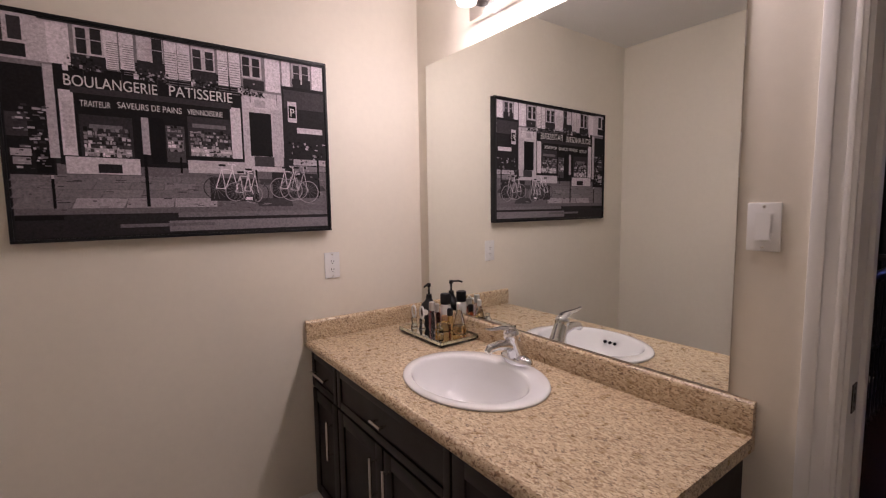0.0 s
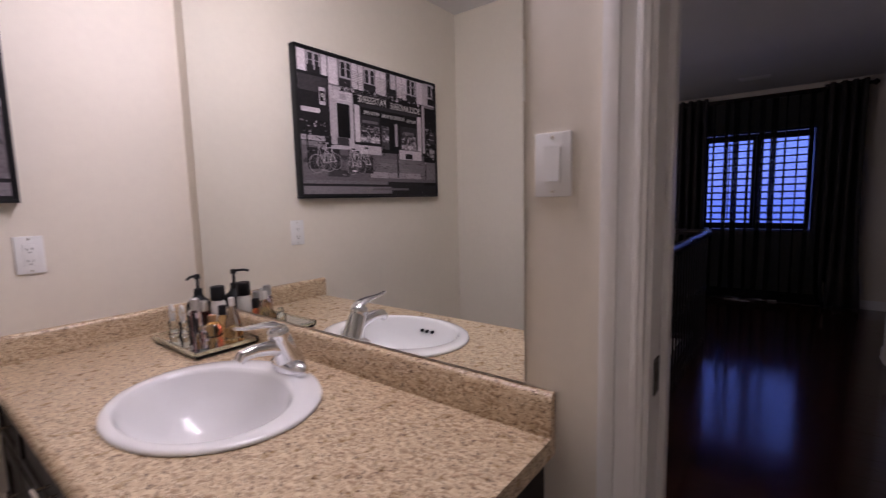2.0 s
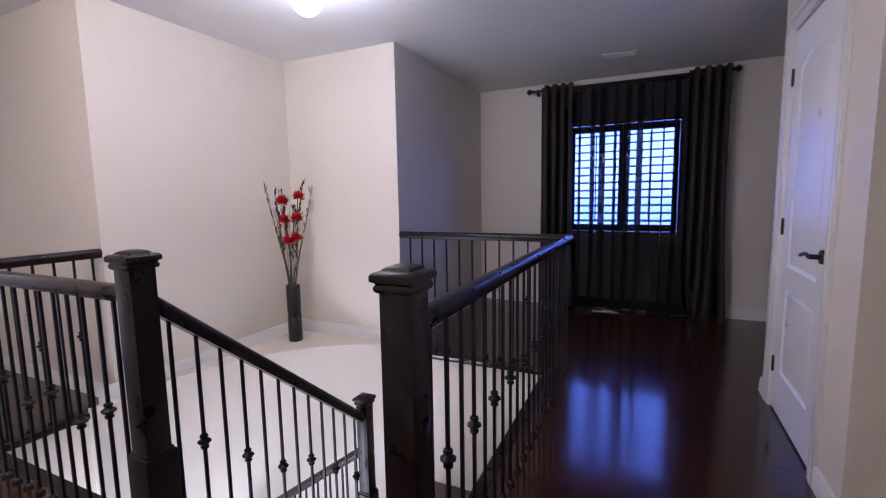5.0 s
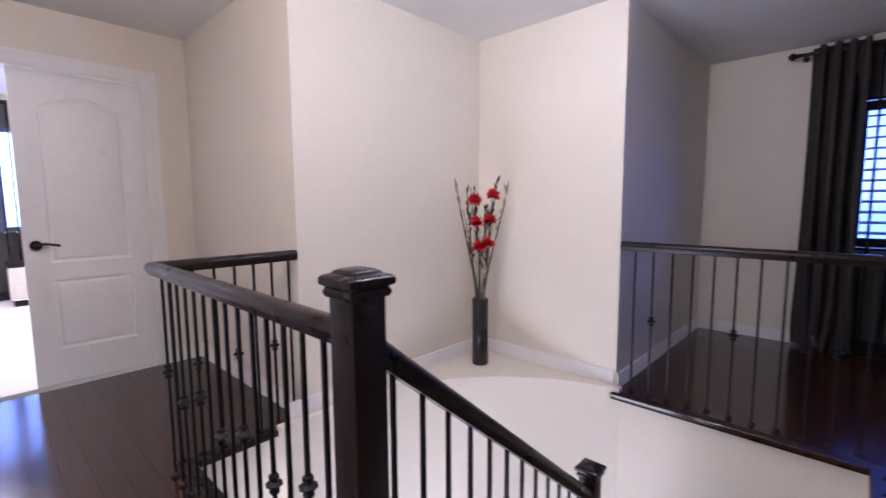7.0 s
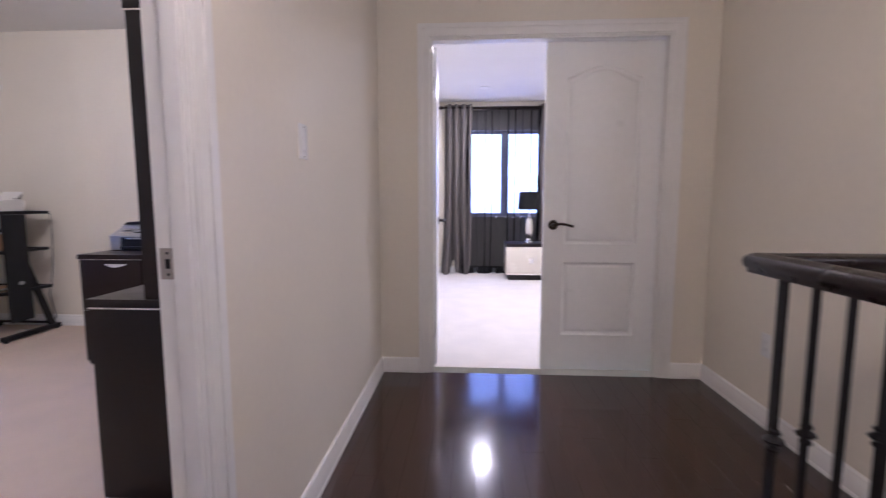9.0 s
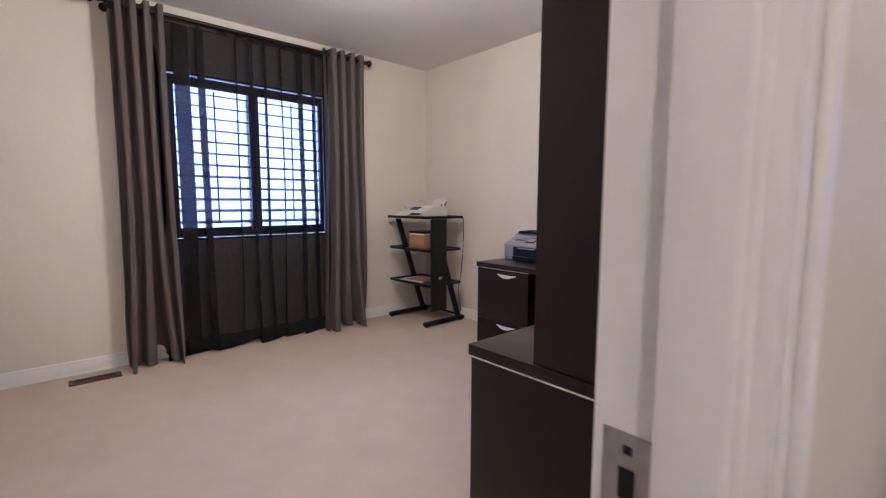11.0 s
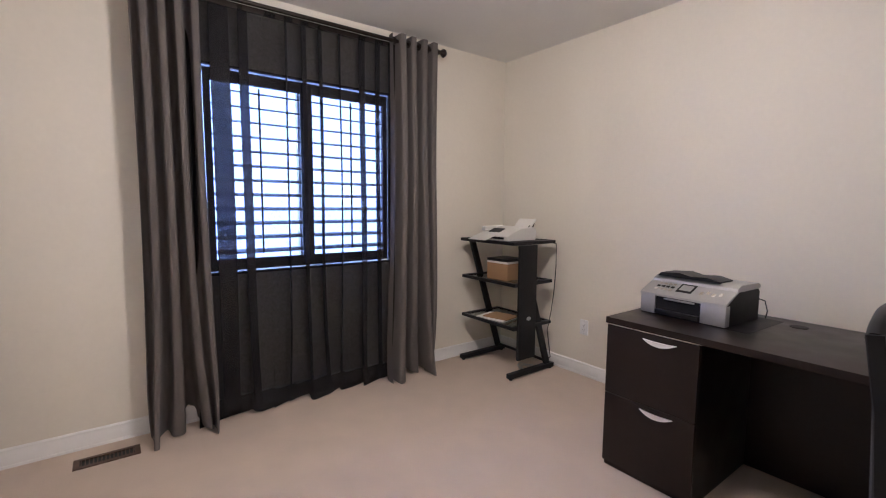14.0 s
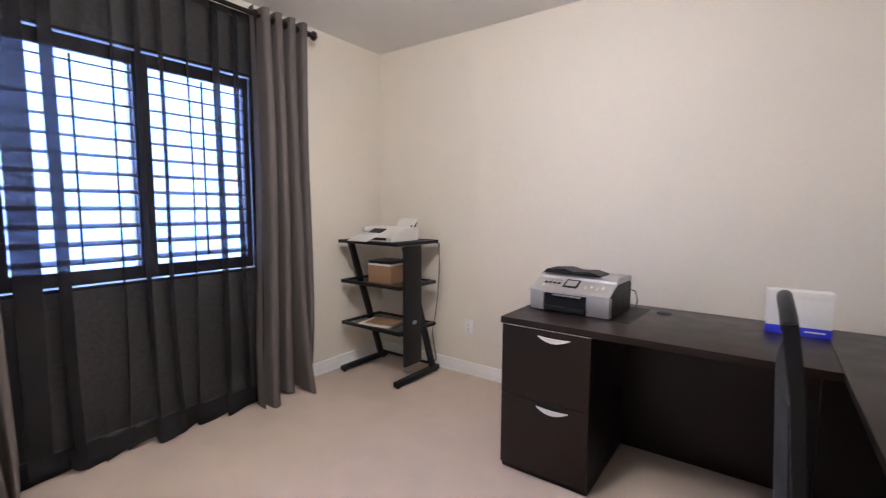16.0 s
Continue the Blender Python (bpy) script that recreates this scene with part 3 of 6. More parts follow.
# ---- windows: frame, glass, louvred shutters ----
def window(name, across, c_in, c_out, a0, a1, z0, z1, label, shutters=True, louvres=12, tilt=19, fmat=None):
    """Window in an opening; c_in is the room face of the wall, c_out its outer face."""
    sgn = 1 if c_out > c_in else -1
    fm = fmat or SHUTTER
    top = thing(name, (c_in, (a0 + a1) / 2, z0) if across == "x" else ((a0 + a1) / 2, c_in, z0), label, "window", "", "structure")

    def put(bm, c, a, z, c2, a2, z2, bevel=0.0):
        mid = (a0 + a1) / 2
        c, c2 = sgn * c, sgn * c2
        if across == "x":
            box(bm, min(c, c2), a - mid, z - z0, max(c, c2), a2 - mid, z2 - z0, bevel)
        else:
            box(bm, a - mid, min(c, c2), z - z0, a2 - mid, max(c, c2), z2 - z0, bevel)
    d = abs(c_out - c_in)
    bm = BM()
    f, mull = (0.006, 0.030) if shutters else (0.048, 0.052)
    put(bm, d - 0.06, a0, z0, d - 0.015, a0 + f, z1)
    put(bm, d - 0.06, a1 - f, z0, d - 0.015, a1, z1)
    put(bm, d - 0.06, a0 + f, z0, d - 0.015, a1 - f, z0 + f)
    put(bm, d - 0.06, a0 + f, z1 - f, d - 0.015, a1 - f, z1)
    am = (a0 + a1) / 2
    put(bm, d - 0.06, am - mull, z0 + f, d - 0.015, am + mull, z1 - f)
    part("window_frame", bm, TRIM, top, "white vinyl window frame")
    for p, q in ((a0 + f, am - mull), (am + mull, a1 - f)):
        bm = BM()
        put(bm, d - 0.04, p, z0 + f, d - 0.036, q, z1 - f)
        pane = part("pane", bm, GLASS, top)
        pane.visible_shadow = False
    if not shutters:
        bm = BM()
        put(bm, -0.03, a0 - 0.03, z0 - 0.025, d - 0.06, a1 + 0.03, z0 - 0.001, 0.004)
        part("window_sill", bm, TRIM, top)
        return top
    e = 0.036
    bm = BM()
    for p, q, lo, hi in ((a0 - 0.014, a0 + 0.001, z0 - 0.014, z1 + 0.014), (a1 - 0.001, a1 + 0.014, z0 - 0.014, z1 + 0.014), (a0 + 0.001, a1 - 0.001, z1 - 0.001, z1 + 0.014), (a0 + 0.001, a1 - 0.001, z0 - 0.014, z0 + 0.001)):
        put(bm, -0.012, p, lo, -0.0005, q, hi)
    part("shutter_surround", bm, fm, top)
    for p, q in ((a0 + 0.010, am - 0.002), (am + 0.002, a1 - 0.010)):
        lo, hi = z0 + 0.011, z1 - 0.012
        bm = BM()
        put(bm, -0.006, p, lo, 0.022, p + e, hi, 0.003)
        put(bm, -0.006, q - e, lo, 0.022, q, hi, 0.003)
        put(bm, -0.006, p + e, lo, 0.022, q - e, lo + 0.066, 0.003)
        put(bm, -0.006, p + e, hi - 0.066, 0.022, q - e, hi, 0.003)
        panel = part("shutter_panel", bm, fm, top, "dark louvred shutter panel")
        l0, l1 = lo + 0.066, hi - 0.066
        pitch = (l1 - l0) / louvres
        mid = (a0 + a1) / 2
        bm = BM()
        prof = [(0.034 * math.cos(k * math.pi / 4), 0.0042 * math.sin(k * math.pi / 4)) for k in range(8)]
        ct, sn = math.cos(radians(tilt)), math.sin(radians(tilt))

        def place(u, v, w):
            c = 0.008 + u * ct - v * sn
            zz = u * sn + v * ct
            return Vector((sgn * c, p + e + 0.002 - mid + w, zz)) if across == "x" else Vector((p + e + 0.002 - mid + w, sgn * c, zz))
        prism(bm, prof, place, q - p - 2 * e - 0.004)
        me = finish("louvre", bm, fm, 40)
        for i in range(louvres):
            ob = new("louvre", me)
            ob.parent = panel
            ob.location = (0, 0, l0 + pitch * (i + 0.5) - z0)
        bm = BM()
        put(bm, -0.034, (p + q) / 2 - 0.005, l0 + 0.03, -0.026, (p + q) / 2 + 0.005, l1 - 0.02)
        part("tilt_rod", bm, fm, panel)
    return top


window("window_1", "x", XOFF, -2.30, *WIN_OFF, "office window behind dark louvred shutters")
window("window_2", "x", XLOFT, 7.06, *WIN_LOFT, "loft window behind dark louvred shutters")
window("window_3", "y", YBED, 8.8, *WIN_BED, "bedroom window with a wide mullion", False)


# ---- curtains ----
def cloth(width, height, folds, amp, seed, pool=0.0, gather=0.0, overlap=0.0, pleat=0.0, flare=0.0, facing_room=-1):
    """A hanging sheet with uneven folds, in the plane y = 0, foot at z = 0."""
    rnd = random.Random(seed)
    nu, nv = folds * 18, 26
    ph = [rnd.uniform(-0.5, 0.5) for _ in range(folds + 1)]
    am = [rnd.uniform(0.65, 1.25) for _ in range(folds + 1)]
    ov = [rnd.choice((0.35, 0.7, 1.0, 1.35)) for _ in range(folds + 1)]
    if overlap:
        ph = [rnd.uniform(-1.6, 1.6) for _ in range(folds + 1)]
    bm = BM()
    grid = []
    for j in range(nv + 1):
        v = j / nv
        row = []
        for i in range(nu + 1):
            s = i / nu * folds
            k = min(int(s), folds - 1)
            f = s - k
            a = am[k] * (1 - f) + am[k + 1] * f
            p = ph[k] * (1 - f) + ph[k + 1] * f
            wave = math.sin(2 * math.pi * s + p)
            over = overlap * (ov[k] * (1 - f) + ov[k + 1] * f) * math.sin(2 * math.pi * s + p) * width / folds
            over -= pleat * math.sin(4 * math.pi * s + 2 * p) * width / folds
            drop = 1 - v
            if pleat:
                wave = math.tanh(1.8 * wave) / math.tanh(1.8)
            y = amp * a * wave * (0.75 + 0.35 * drop) + 0.008 * math.sin(7 * v + k)
            x = (i / nu - 0.5) * width * (1 - gather * math.sin(math.pi * v)) * (1 + flare * drop ** 3 * (1 - 0.75 * max(0.0, (drop - 0.86) / 0.14) ** 2)) + over
            x += pool * drop ** 6 * math.sin(s * 1.7 + seed) * 0.05
            y += pool * drop ** 5 * 0.06 * math.sin(s * 2.3 + seed)
            z = height * v + (0.012 * math.sin(s * 2.1 + seed) + 0.012 * math.sin(s * 5.3)) * drop ** 4
            if pleat:
                y *= 1 + 0.15 * drop ** 8
                z += 0.008 * (1 - wave * facing_room) * drop ** 10
            row.append(bm.verts.new((x, y, max(z, 0.004) if pool else z)))
        grid.append(row)
    for a, b in zip(grid, grid[1:]):
        for i in range(nu):
            bm.faces.new((a[i], a[i + 1], b[i + 1], b[i]))
    return bm


def curtain_set(across, c, a_lo, a_hi, rod_lo, rod_hi, zrod, left, right, facing, label, seed, veil=SHEER, lap=0.5, fabric=CURTAIN):
    """Rod with finials, two grommet curtains and a sheer between, along y (across x) or along x."""
    rz = 90 if across == "x" else 0

    def at(a, off=0.0, z=0.0):
        return (c + off, a, z) if across == "x" else (a, c + off, z)
    mid = (rod_lo + rod_hi) / 2
    rod = thing("curtain_rod", at(mid, 0, zrod), "black curtain rod with faceted finials " + label, "curtain rod", "", "", rz)
    hl = (rod_hi - rod_lo) / 2 - 0.05
    part("pole", cyl(BM(), (-hl, 0, 0), (hl, 0, 0), 0.013, 0.013, 14), BRONZE, rod)
    for s in (-1, 1):
        bm = BM()
        cyl(bm, (s * hl, 0, 0), (s * (hl + 0.02), 0, 0), 0.019, 0.014, 12)
        cyl(bm, (s * (hl + 0.02), 0, 0), (s * (hl + 0.05), 0, 0), 0.014, 0.034, 6)
        cyl(bm, (s * (hl + 0.05), 0, 0), (s * (hl + 0.075), 0, 0), 0.034, 0.012, 6)
        part("finial", bm, BRONZE, rod, "faceted dark finial")
        bm = BM()
        wall_off = 0.10 * facing
        yy = wall_off if across == "y" else -wall_off
        cyl(bm, (s * (hl - 0.03), 0, -0.012), (s * (hl - 0.03), yy, -0.012), 0.007, 0.007, 8)
        cyl(bm, (s * (hl - 0.03), yy, -0.012), (s * (hl - 0.03), yy * 1.1, -0.012), 0.026, 0.026, 16)
        part("bracket", bm, BRONZE, rod)
    # flat track for the sheer behind the pole
    bm = BM()
    off = 0.05 * facing if across == "y" else -0.05 * facing
    box(bm, -hl + 0.25, off - 0.01, -0.03, hl - 0.25, off + 0.01, 0.0)
    part("sheer_track", bm, BRONZE, rod)
    for k, (p, q) in enumerate((left, right)):
        cur = thing("curtain", at((p + q) / 2, 0, 0), ("full-length dark grey grommet curtain " if fabric is CURTAIN else "full-length black grommet curtain ") + label, "curtain", "", "", rz)
        part("cloth", cloth(q - p, zrod + 0.045, 4, 0.060, seed + k, 1.0, 0.03, 0.0, 0.085, 0.16), fabric, cur, "", 80)
        for i in range(9):
            gx = (q - p) * ((i + 0.5) / 9 - 0.5)
            part("grommet", cyl(BM(), (gx - 0.004, 0, zrod), (gx + 0.004, 0, zrod), 0.026, 0.026, 14), BRONZE, cur)
    sh = thing("sheer_curtain", at((a_lo + a_hi) / 2, 0.05 * facing, 0), "black translucent sheer curtain " + label, "sheer curtain", "", "", rz)
    part("cloth", cloth(a_hi - a_lo, zrod - 0.01, 11, 0.020, seed + 7, 0.5, 0.0, lap), veil, sh, "", 80)
    part("hem", cloth(a_hi - a_lo, 0.12, 11, 0.0215, seed + 7, 0.5, 0.0, lap), veil, sh, "doubled black hem", 80)


curtain_set("x", -2.03, 3.10, 4.42, 2.79, 4.78, 2.375, (2.872, 3.18), (4.34, 4.70), -1, "over the office carpet", 3)
curtain_set("x", 6.83, -0.22, 1.02, -0.52, 1.38, 2.315, (-0.47, -0.13), (0.92, 1.25), 1, "over the dark loft floor", 11, SHEER, 0.4, CURTAINL)
curtain_set("y", 8.58, 1.95, 3.2, 1.60, 3.65, 2.45, (1.66, 2.06), (3.03, 3.42), 1, "over the pale bedroom carpet", 23, SHEERB, 0.32)

for z in (0.25, 1.80):
    bm = BM()
    o = frame_bed.matrix_world.translation
    cyl(bm, (BED_DOOR[0] + 0.016 - o.x, 4.735 - o.y, z - 0.045), (BED_DOOR[0] + 0.016 - o.x, 4.735 - o.y, z + 0.045), 0.008, 0.008, 10)
    box(bm, BED_DOOR[0] + 0.0141 - o.x, 4.70 - o.y, z - 0.045, BED_DOOR[0] + 0.0165 - o.x, 4.735 - o.y, z + 0.045)
    part("hinge", bm, BRONZE, frame_bed, "dark bronze hinge")


# ---- railings and stairs ----
RAILP = [(-0.021, -0.027), (0.021, -0.027), (0.023, -0.016), (0.029, -0.009), (0.031, 0.003), (0.028, 0.014), (0.021, 0.022), (0.010, 0.0265), (0, 0.0275), (-0.010, 0.0265), (-0.021, 0.022), (-0.028, 0.014), (-0.031, 0.003), (-0.029, -0.009), (-0.023, -0.016)]
bm = BM()
box(bm, -0.0054, -0.0054, 0, 0.0054, 0.0054, 1.0)
BAL = finish("baluster", bm, IRON)
bm = BM()
lathe(bm, [(0.007, -0.030), (0.014, -0.027), (0.016, -0.020), (0.010, -0.014), (0.014, -0.010), (0.025, -0.002), (0.025, 0.002), (0.014, 0.010), (0.010, 0.014), (0.016, 0.020), (0.014, 0.027), (0.007, 0.030)], 8)
KNUCKLE = finish("collar", bm, IRON, 30)
bm = BM()
lathe(bm, [(0.019, 0), (0.017, 0.012), (0.008, 0.02)], 8)
SHOE = finish("shoe", bm, IRON, 30)


def baluster(parent, x, y, z0, z1, knuckle):
    o = parent.matrix_world.translation
    b = new("baluster", BAL)
    b.parent, b.location, b.scale = parent, (x - o.x, y - o.y, z0 - o.z), (1, 1, z1 - z0)
    sz = 1 / (z1 - z0)
    for name, me, z in (("collar", KNUCKLE, knuckle), ("shoe", SHOE, 0.0)):
        if name == "collar" and not knuckle:
            continue
        k = new(name, me)
        k.parent, k.location, k.scale = b, (0, 0, z * sz), (1, 1, sz)


def newel(parent, x, y, z0, z1, w=0.083, ped=0.38):
    o = parent.matrix_world.translation
    x, y = x - o.x, y - o.y
    z0, z1 = z0 - o.z, z1 - o.z
    bm = BM()
    a = w / 2
    box(bm, x - a - 0.012, y - a - 0.012, z0, x + a + 0.012, y + a + 0.012, z0 + ped, 0.004)
    box(bm, x - a - 0.005, y - a - 0.005, z0 + ped, x + a + 0.005, y + a + 0.005, z0 + ped + 0.012, 0.004)
    box(bm, x - a, y - a, z0 + ped + 0.01, x + a, y + a, z1 - 0.05, 0.004)
    post = part("newel_post", bm, RAILW, parent, "square dark newel post")
    bm = BM()
    prof = [(a - 0.001, -0.068), (a + 0.005, -0.067), (a + 0.009, -0.060), (a + 0.009, -0.054), (a + 0.005, -0.048), (a + 0.007, -0.045), (a + 0.0145, -0.041), (a + 0.0155, -0.034), (a + 0.0145, -0.026), (a + 0.009, -0.021), (a - 0.004, -0.018), (a - 0.007, -0.014), (a - 0.016, -0.009), (0.012, -0.006)]
    vs = [[bm.verts.new((x + s * e, y + t * e, z1 + z)) for s, t in ((-1, -1), (1, -1), (1, 1), (-1, 1))] for e, z in prof]
    for p, q in zip(vs, vs[1:]):
        for i in range(4):
            bm.faces.new((p[i], p[(i + 1) % 4], q[(i + 1) % 4], q[i]))
    bm.faces.new(vs[-1])
    part("cap", bm, RAILW, post)


def rail(parent, pts, name="handrail"):
    o = parent.matrix_world.translation
    part(name, sweep(BM(), [Vector(p) - o for p in pts], RAILP), RAILW, parent, "", 50)


RZ = 0.920
NA, NB, NC = (2.805, 1.646), (2.809, 0.654), (4.112, 1.72)
r1 = thing("landing_railing", (2.805, 2.4, 0), "dark wood railing with black iron balusters around the stairwell", "railing")
newel(r1, *NA, 0.0, 1.072)
rail(r1, [(NA[0], NA[1] + 0.045, RZ), (2.805, 3.128, RZ), (XNOOK - 0.002, 3.112, RZ)])
n = 14
for i in range(n):
    y = NA[1] + 0.136 + (3.10 - NA[1] - 0.11) * i / n
    baluster(r1, 2.805, y, 0.0, RZ - 0.02, 0.48 if i % 4 == 1 else (0.40 if i % 4 == 3 else 0))
for i in range(7):
    baluster(r1, 2.86 + 0.093 * i, 3.126 - 0.002 * i, 0.0, RZ - 0.02, 0.45 if i % 2 == 1 else 0)
r2 = thing("loft_railing", (4.0, 0.654, 0), "dark wood railing with black iron balusters along the loft", "railing")
newel(r2, *NB, 0.0, 1.072)
rail(r2, [(NB[0] + 0.045, NB[1], RZ), (5.045, NB[1], RZ), (5.045, 1.974, RZ)])
for i in range(21):
    baluster(r2, NB[0] + 0.12 + 0.104 * i, NB[1], 0.0, RZ - 0.02, 0.47 if i % 2 == 1 else 0)
for i in range(12):
    baluster(r2, 5.045, NB[1] + 0.07 + 0.106 * i, 0.0, RZ - 0.02, 0.47 if i % 4 == 2 else 0)
r3 = thing("stair_railing", (3.5, 1.69, -1.08), "dark sloping stair railing with black iron balusters", "railing")
newel(r3, *NC, -1.08, 0.022, 0.074, 0.45)
za, zc = 0.882, -0.116
rail(r3, [(NA[0] + 0.045, NA[1] + 0.01, za), (NC[0] - 0.04, NC[1], zc)])
slope = (zc - za) / (NC[0] - 0.04 - NA[0] - 0.045)
STEP, RUN = 0.18, 0.25
for i in range(12):
    x = NA[0] + 0.10 + 0.1005 * i
    zr = za + slope * (x - NA[0] - 0.045)
    foot = -STEP * max(0, math.ceil((x - 2.872) / RUN))
    baluster(r3, x, NA[1] + 0.012 + (NC[1] - NA[1]) * i / 12, foot, zr - 0.025, (zr - foot) * 0.52 if i % 2 == 1 else 0)
rail(r3, [(NC[0], NC[1] + 0.03, -0.36), (NC[0], 3.0, -0.36 - 1.27 * 0.74)])
for i in range(11):
    y = NC[1] + 0.09 + 0.106 * i
    zr = -0.36 - (y - NC[1] - 0.03) * 0.74
    foot = -1.08 - STEP * max(0, math.ceil((y - 1.73) / RUN))
    baluster(r3, NC[0], y, foot, zr - 0.025, (zr - foot) * 0.5 if i % 2 == 1 else 0)

stairs = thing("staircase", (3.5, 1.2, -2.9), "dark hardwood staircase with closed risers turning north", "staircase")
o = stairs.matrix_world.translation


def step(x0, y0, x1, y1, z, nose):
    bm = BM()
    box(bm, x0 - o.x, y0 - o.y, z - o.z - 0.03, x1 - o.x + (0.025 if nose == "x" else 0), y1 - o.y + (0.025 if nose == "y" else 0), z - o.z, 0.006)
    part("tread", bm, WOODF, stairs)
    bm = BM()
    box(bm, x0 - o.x, y0 - o.y, z - o.z - STEP - 0.03, x1 - o.x - 0.002, y1 - o.y - 0.002, z - o.z - 0.03)
    part("riser", bm, RAILW, stairs)


for i in range(5):
    step(2.872 + RUN * i, 0.745, 2.872 + RUN * (i + 1), 1.70, -STEP * (i + 1), "x")
step(4.124, 0.745, 4.975, 1.73, -STEP * 6, "none")
for i in range(5):
    step(4.06, 1.732 + RUN * i, 4.96, 1.732 + RUN * (i + 1), -STEP * (7 + i), "y")

# ---- hall things ----
for lamp_xy in (HALL_LAMP, NOOK_LAMP):
    lamp = thing("ceiling_lamp", (*lamp_xy, H_HALL), "lit flush ceiling lamp with white opal glass shade", "ceiling lamp")
    part("base", lathe(BM(), [(0.001, -0.03), (0.07, -0.03), (0.085, -0.012), (0.085, 0.0)], 28), TRIM, lamp)
    shade = part("shade", lathe(BM(), [(0.001, -0.20), (0.035, -0.197), (0.070, -0.17), (0.088, -0.13), (0.092, -0.09), (0.080, -0.055), (0.055, -0.032), (0.054, -0.031)], 32), OPAL, lamp, "glowing opal glass shade", 80)
    shade.visible_shadow = False

vase = thing("vase", (4.745, 2.86, LEDGE), "tall black cylindrical floor vase on the stair ledge", "vase")
part("body", lathe(BM(), [(0.052, 0.0), (0.058, 0.006), (0.056, 0.24), (0.058, 0.475), (0.054, 0.480), (0.048, 0.475), (0.046, 0.40), (0.001, 0.39)], 28), VASE, vase, "", 50)
rnd = random.Random(5)
bouquet = thing("flower_arrangement", (4.745, 2.86, LEDGE + 0.40), "dried branches with six red artificial flowers in the vase", "flower arrangement")
# stems fan out across the view diagonal of the corner
ACROSS = Vector((0.70, -0.71, 0))
DEPTH = Vector((0.71, 0.70, 0))
for i in range(17):
    k = (i + 0.5) / 17 * 2 - 1
    lean = k * 0.17 + rnd.uniform(-0.03, 0.03)
    dep = rnd.uniform(-0.07, 0.05)
    hgt = rnd.uniform(0.60, 0.88)
    if abs(k) > 0.6:
        hgt = rnd.uniform(0.78, 0.93)
    pts = []
    for j in range(9):
        f = j / 8
        bend = lean * f ** 1.2 + 0.008 * math.sin(6 * f + i)
        pts.append(ACROSS * (k * 0.022 + bend) + DEPTH * (dep * f) + Vector((0, 0, hgt * f)))
    bm = BM()
    thick = rnd.choice((0.0055, 0.007, 0.010))
    for j in range(8):
        cyl(bm, pts[j], pts[j + 1], thick * (1.1 - 0.09 * j), thick * (1.1 - 0.09 * (j + 1)), 6)
    part("stem", bm, STEML if i % 3 == 1 else STEM, bouquet)
    if i % 2 == 0:
        bm = BM()
        for j in range(26):
            f = rnd.uniform(0.35, 0.98)
            p = pts[min(7, int(f * 8))].lerp(pts[min(8, int(f * 8) + 1)], f * 8 % 1)
            a = rnd.uniform(0, 6.3)
            d = Vector((math.cos(a) * 0.35, math.sin(a) * 0.35, 1)).normalized()
            s = d.cross(Vector((0.3, 0.7, 0.2))).normalized() * 0.009
            tip = p + d * rnd.uniform(0.03, 0.07)
            vs = [bm.verts.new(q) for q in (p, p.lerp(tip, 0.5) + s, tip, p.lerp(tip, 0.5) - s)]
            bm.faces.new(vs)
        part("dry_leaves", bm, STEM if i % 4 else STEML, bouquet)
for fx, fz in ((-0.045, 0.78), (0.082, 0.815), (-0.035, 0.625), (0.062, 0.640), (-0.015, 0.455), (0.048, 0.478)):
    bm = BM()
    c = ACROSS * fx - DEPTH * 0.05 + Vector((0, 0, fz - 0.02 + 0.02))
    for j in range(80):
        u, a = rnd.uniform(-0.5, 1), rnd.uniform(0, 6.3)
        r = math.sqrt(max(0, 1 - u * u))
        d = Vector((r * math.cos(a), r * math.sin(a), u))
        d = (d - DEPTH * 0.4).normalized()
        side = d.cross(Vector((0.2, 0.3, 0.9))).normalized() * 0.018
        tip = c + d * rnd.uniform(0.046, 0.064)
        q = [c, c + d * 0.026 + side, tip, c + d * 0.026 - side]
        bm.faces.new([bm.verts.new(v) for v in q])
    part("flower", bm, RED, bouquet, "spiky red artificial flower", None)


def plate_thing(name, loc, rz, label, category, kind):
    """A wall plate with a rocker switch or a double outlet; its back at y = 0, facing -y."""
    top = thing(name, loc, label, category, "", "", rz)
    bm = BM()
    box(bm, -0.035, -0.006, -0.0575, 0.035, 0, 0.0575, 0.003)
    part("plate", bm, PLATE, top)
    if kind == "switch":
        bm = BM()
        box(bm, -0.0165, -0.0075, -0.033, 0.0165, -0.006, 0.033)
        part("bezel", bm, PLATE, top)
        bm = BM()
        prism(bm, [(-0.0075, -0.030), (-0.0115, -0.030), (-0.0085, 0.030), (-0.0075, 0.030)], lambda u, v, w: Vector((-0.0145 + w, u, v)), 0.029)
        part("rocker", bm, PLATE, top)
    else:
        bm = BM()
        box(bm, -0.0165, -0.0075, -0.033, 0.0165, -0.006, 0.033, 0.001)
        part("face", bm, PLATE, top)
        for z in (0.018, -0.018):
            for dx in (-0.006, 0.006):
                part("slot", box(BM(), dx - 0.001, -0.0082, z - 0.004, dx + 0.001, -0.0074, z + 0.004), BLACK, top)
            part("slot", box(BM(), -0.002, -0.0082, z - 0.012, 0.002, -0.0074, z - 0.008), BLACK, top)
    for z in (0.048, -0.048):
        part("screw", cyl(BM(), (0, -0.0055, z), (0, -0.0072, z), 0.0035, 0.003, 10), STEEL, top)
    return top


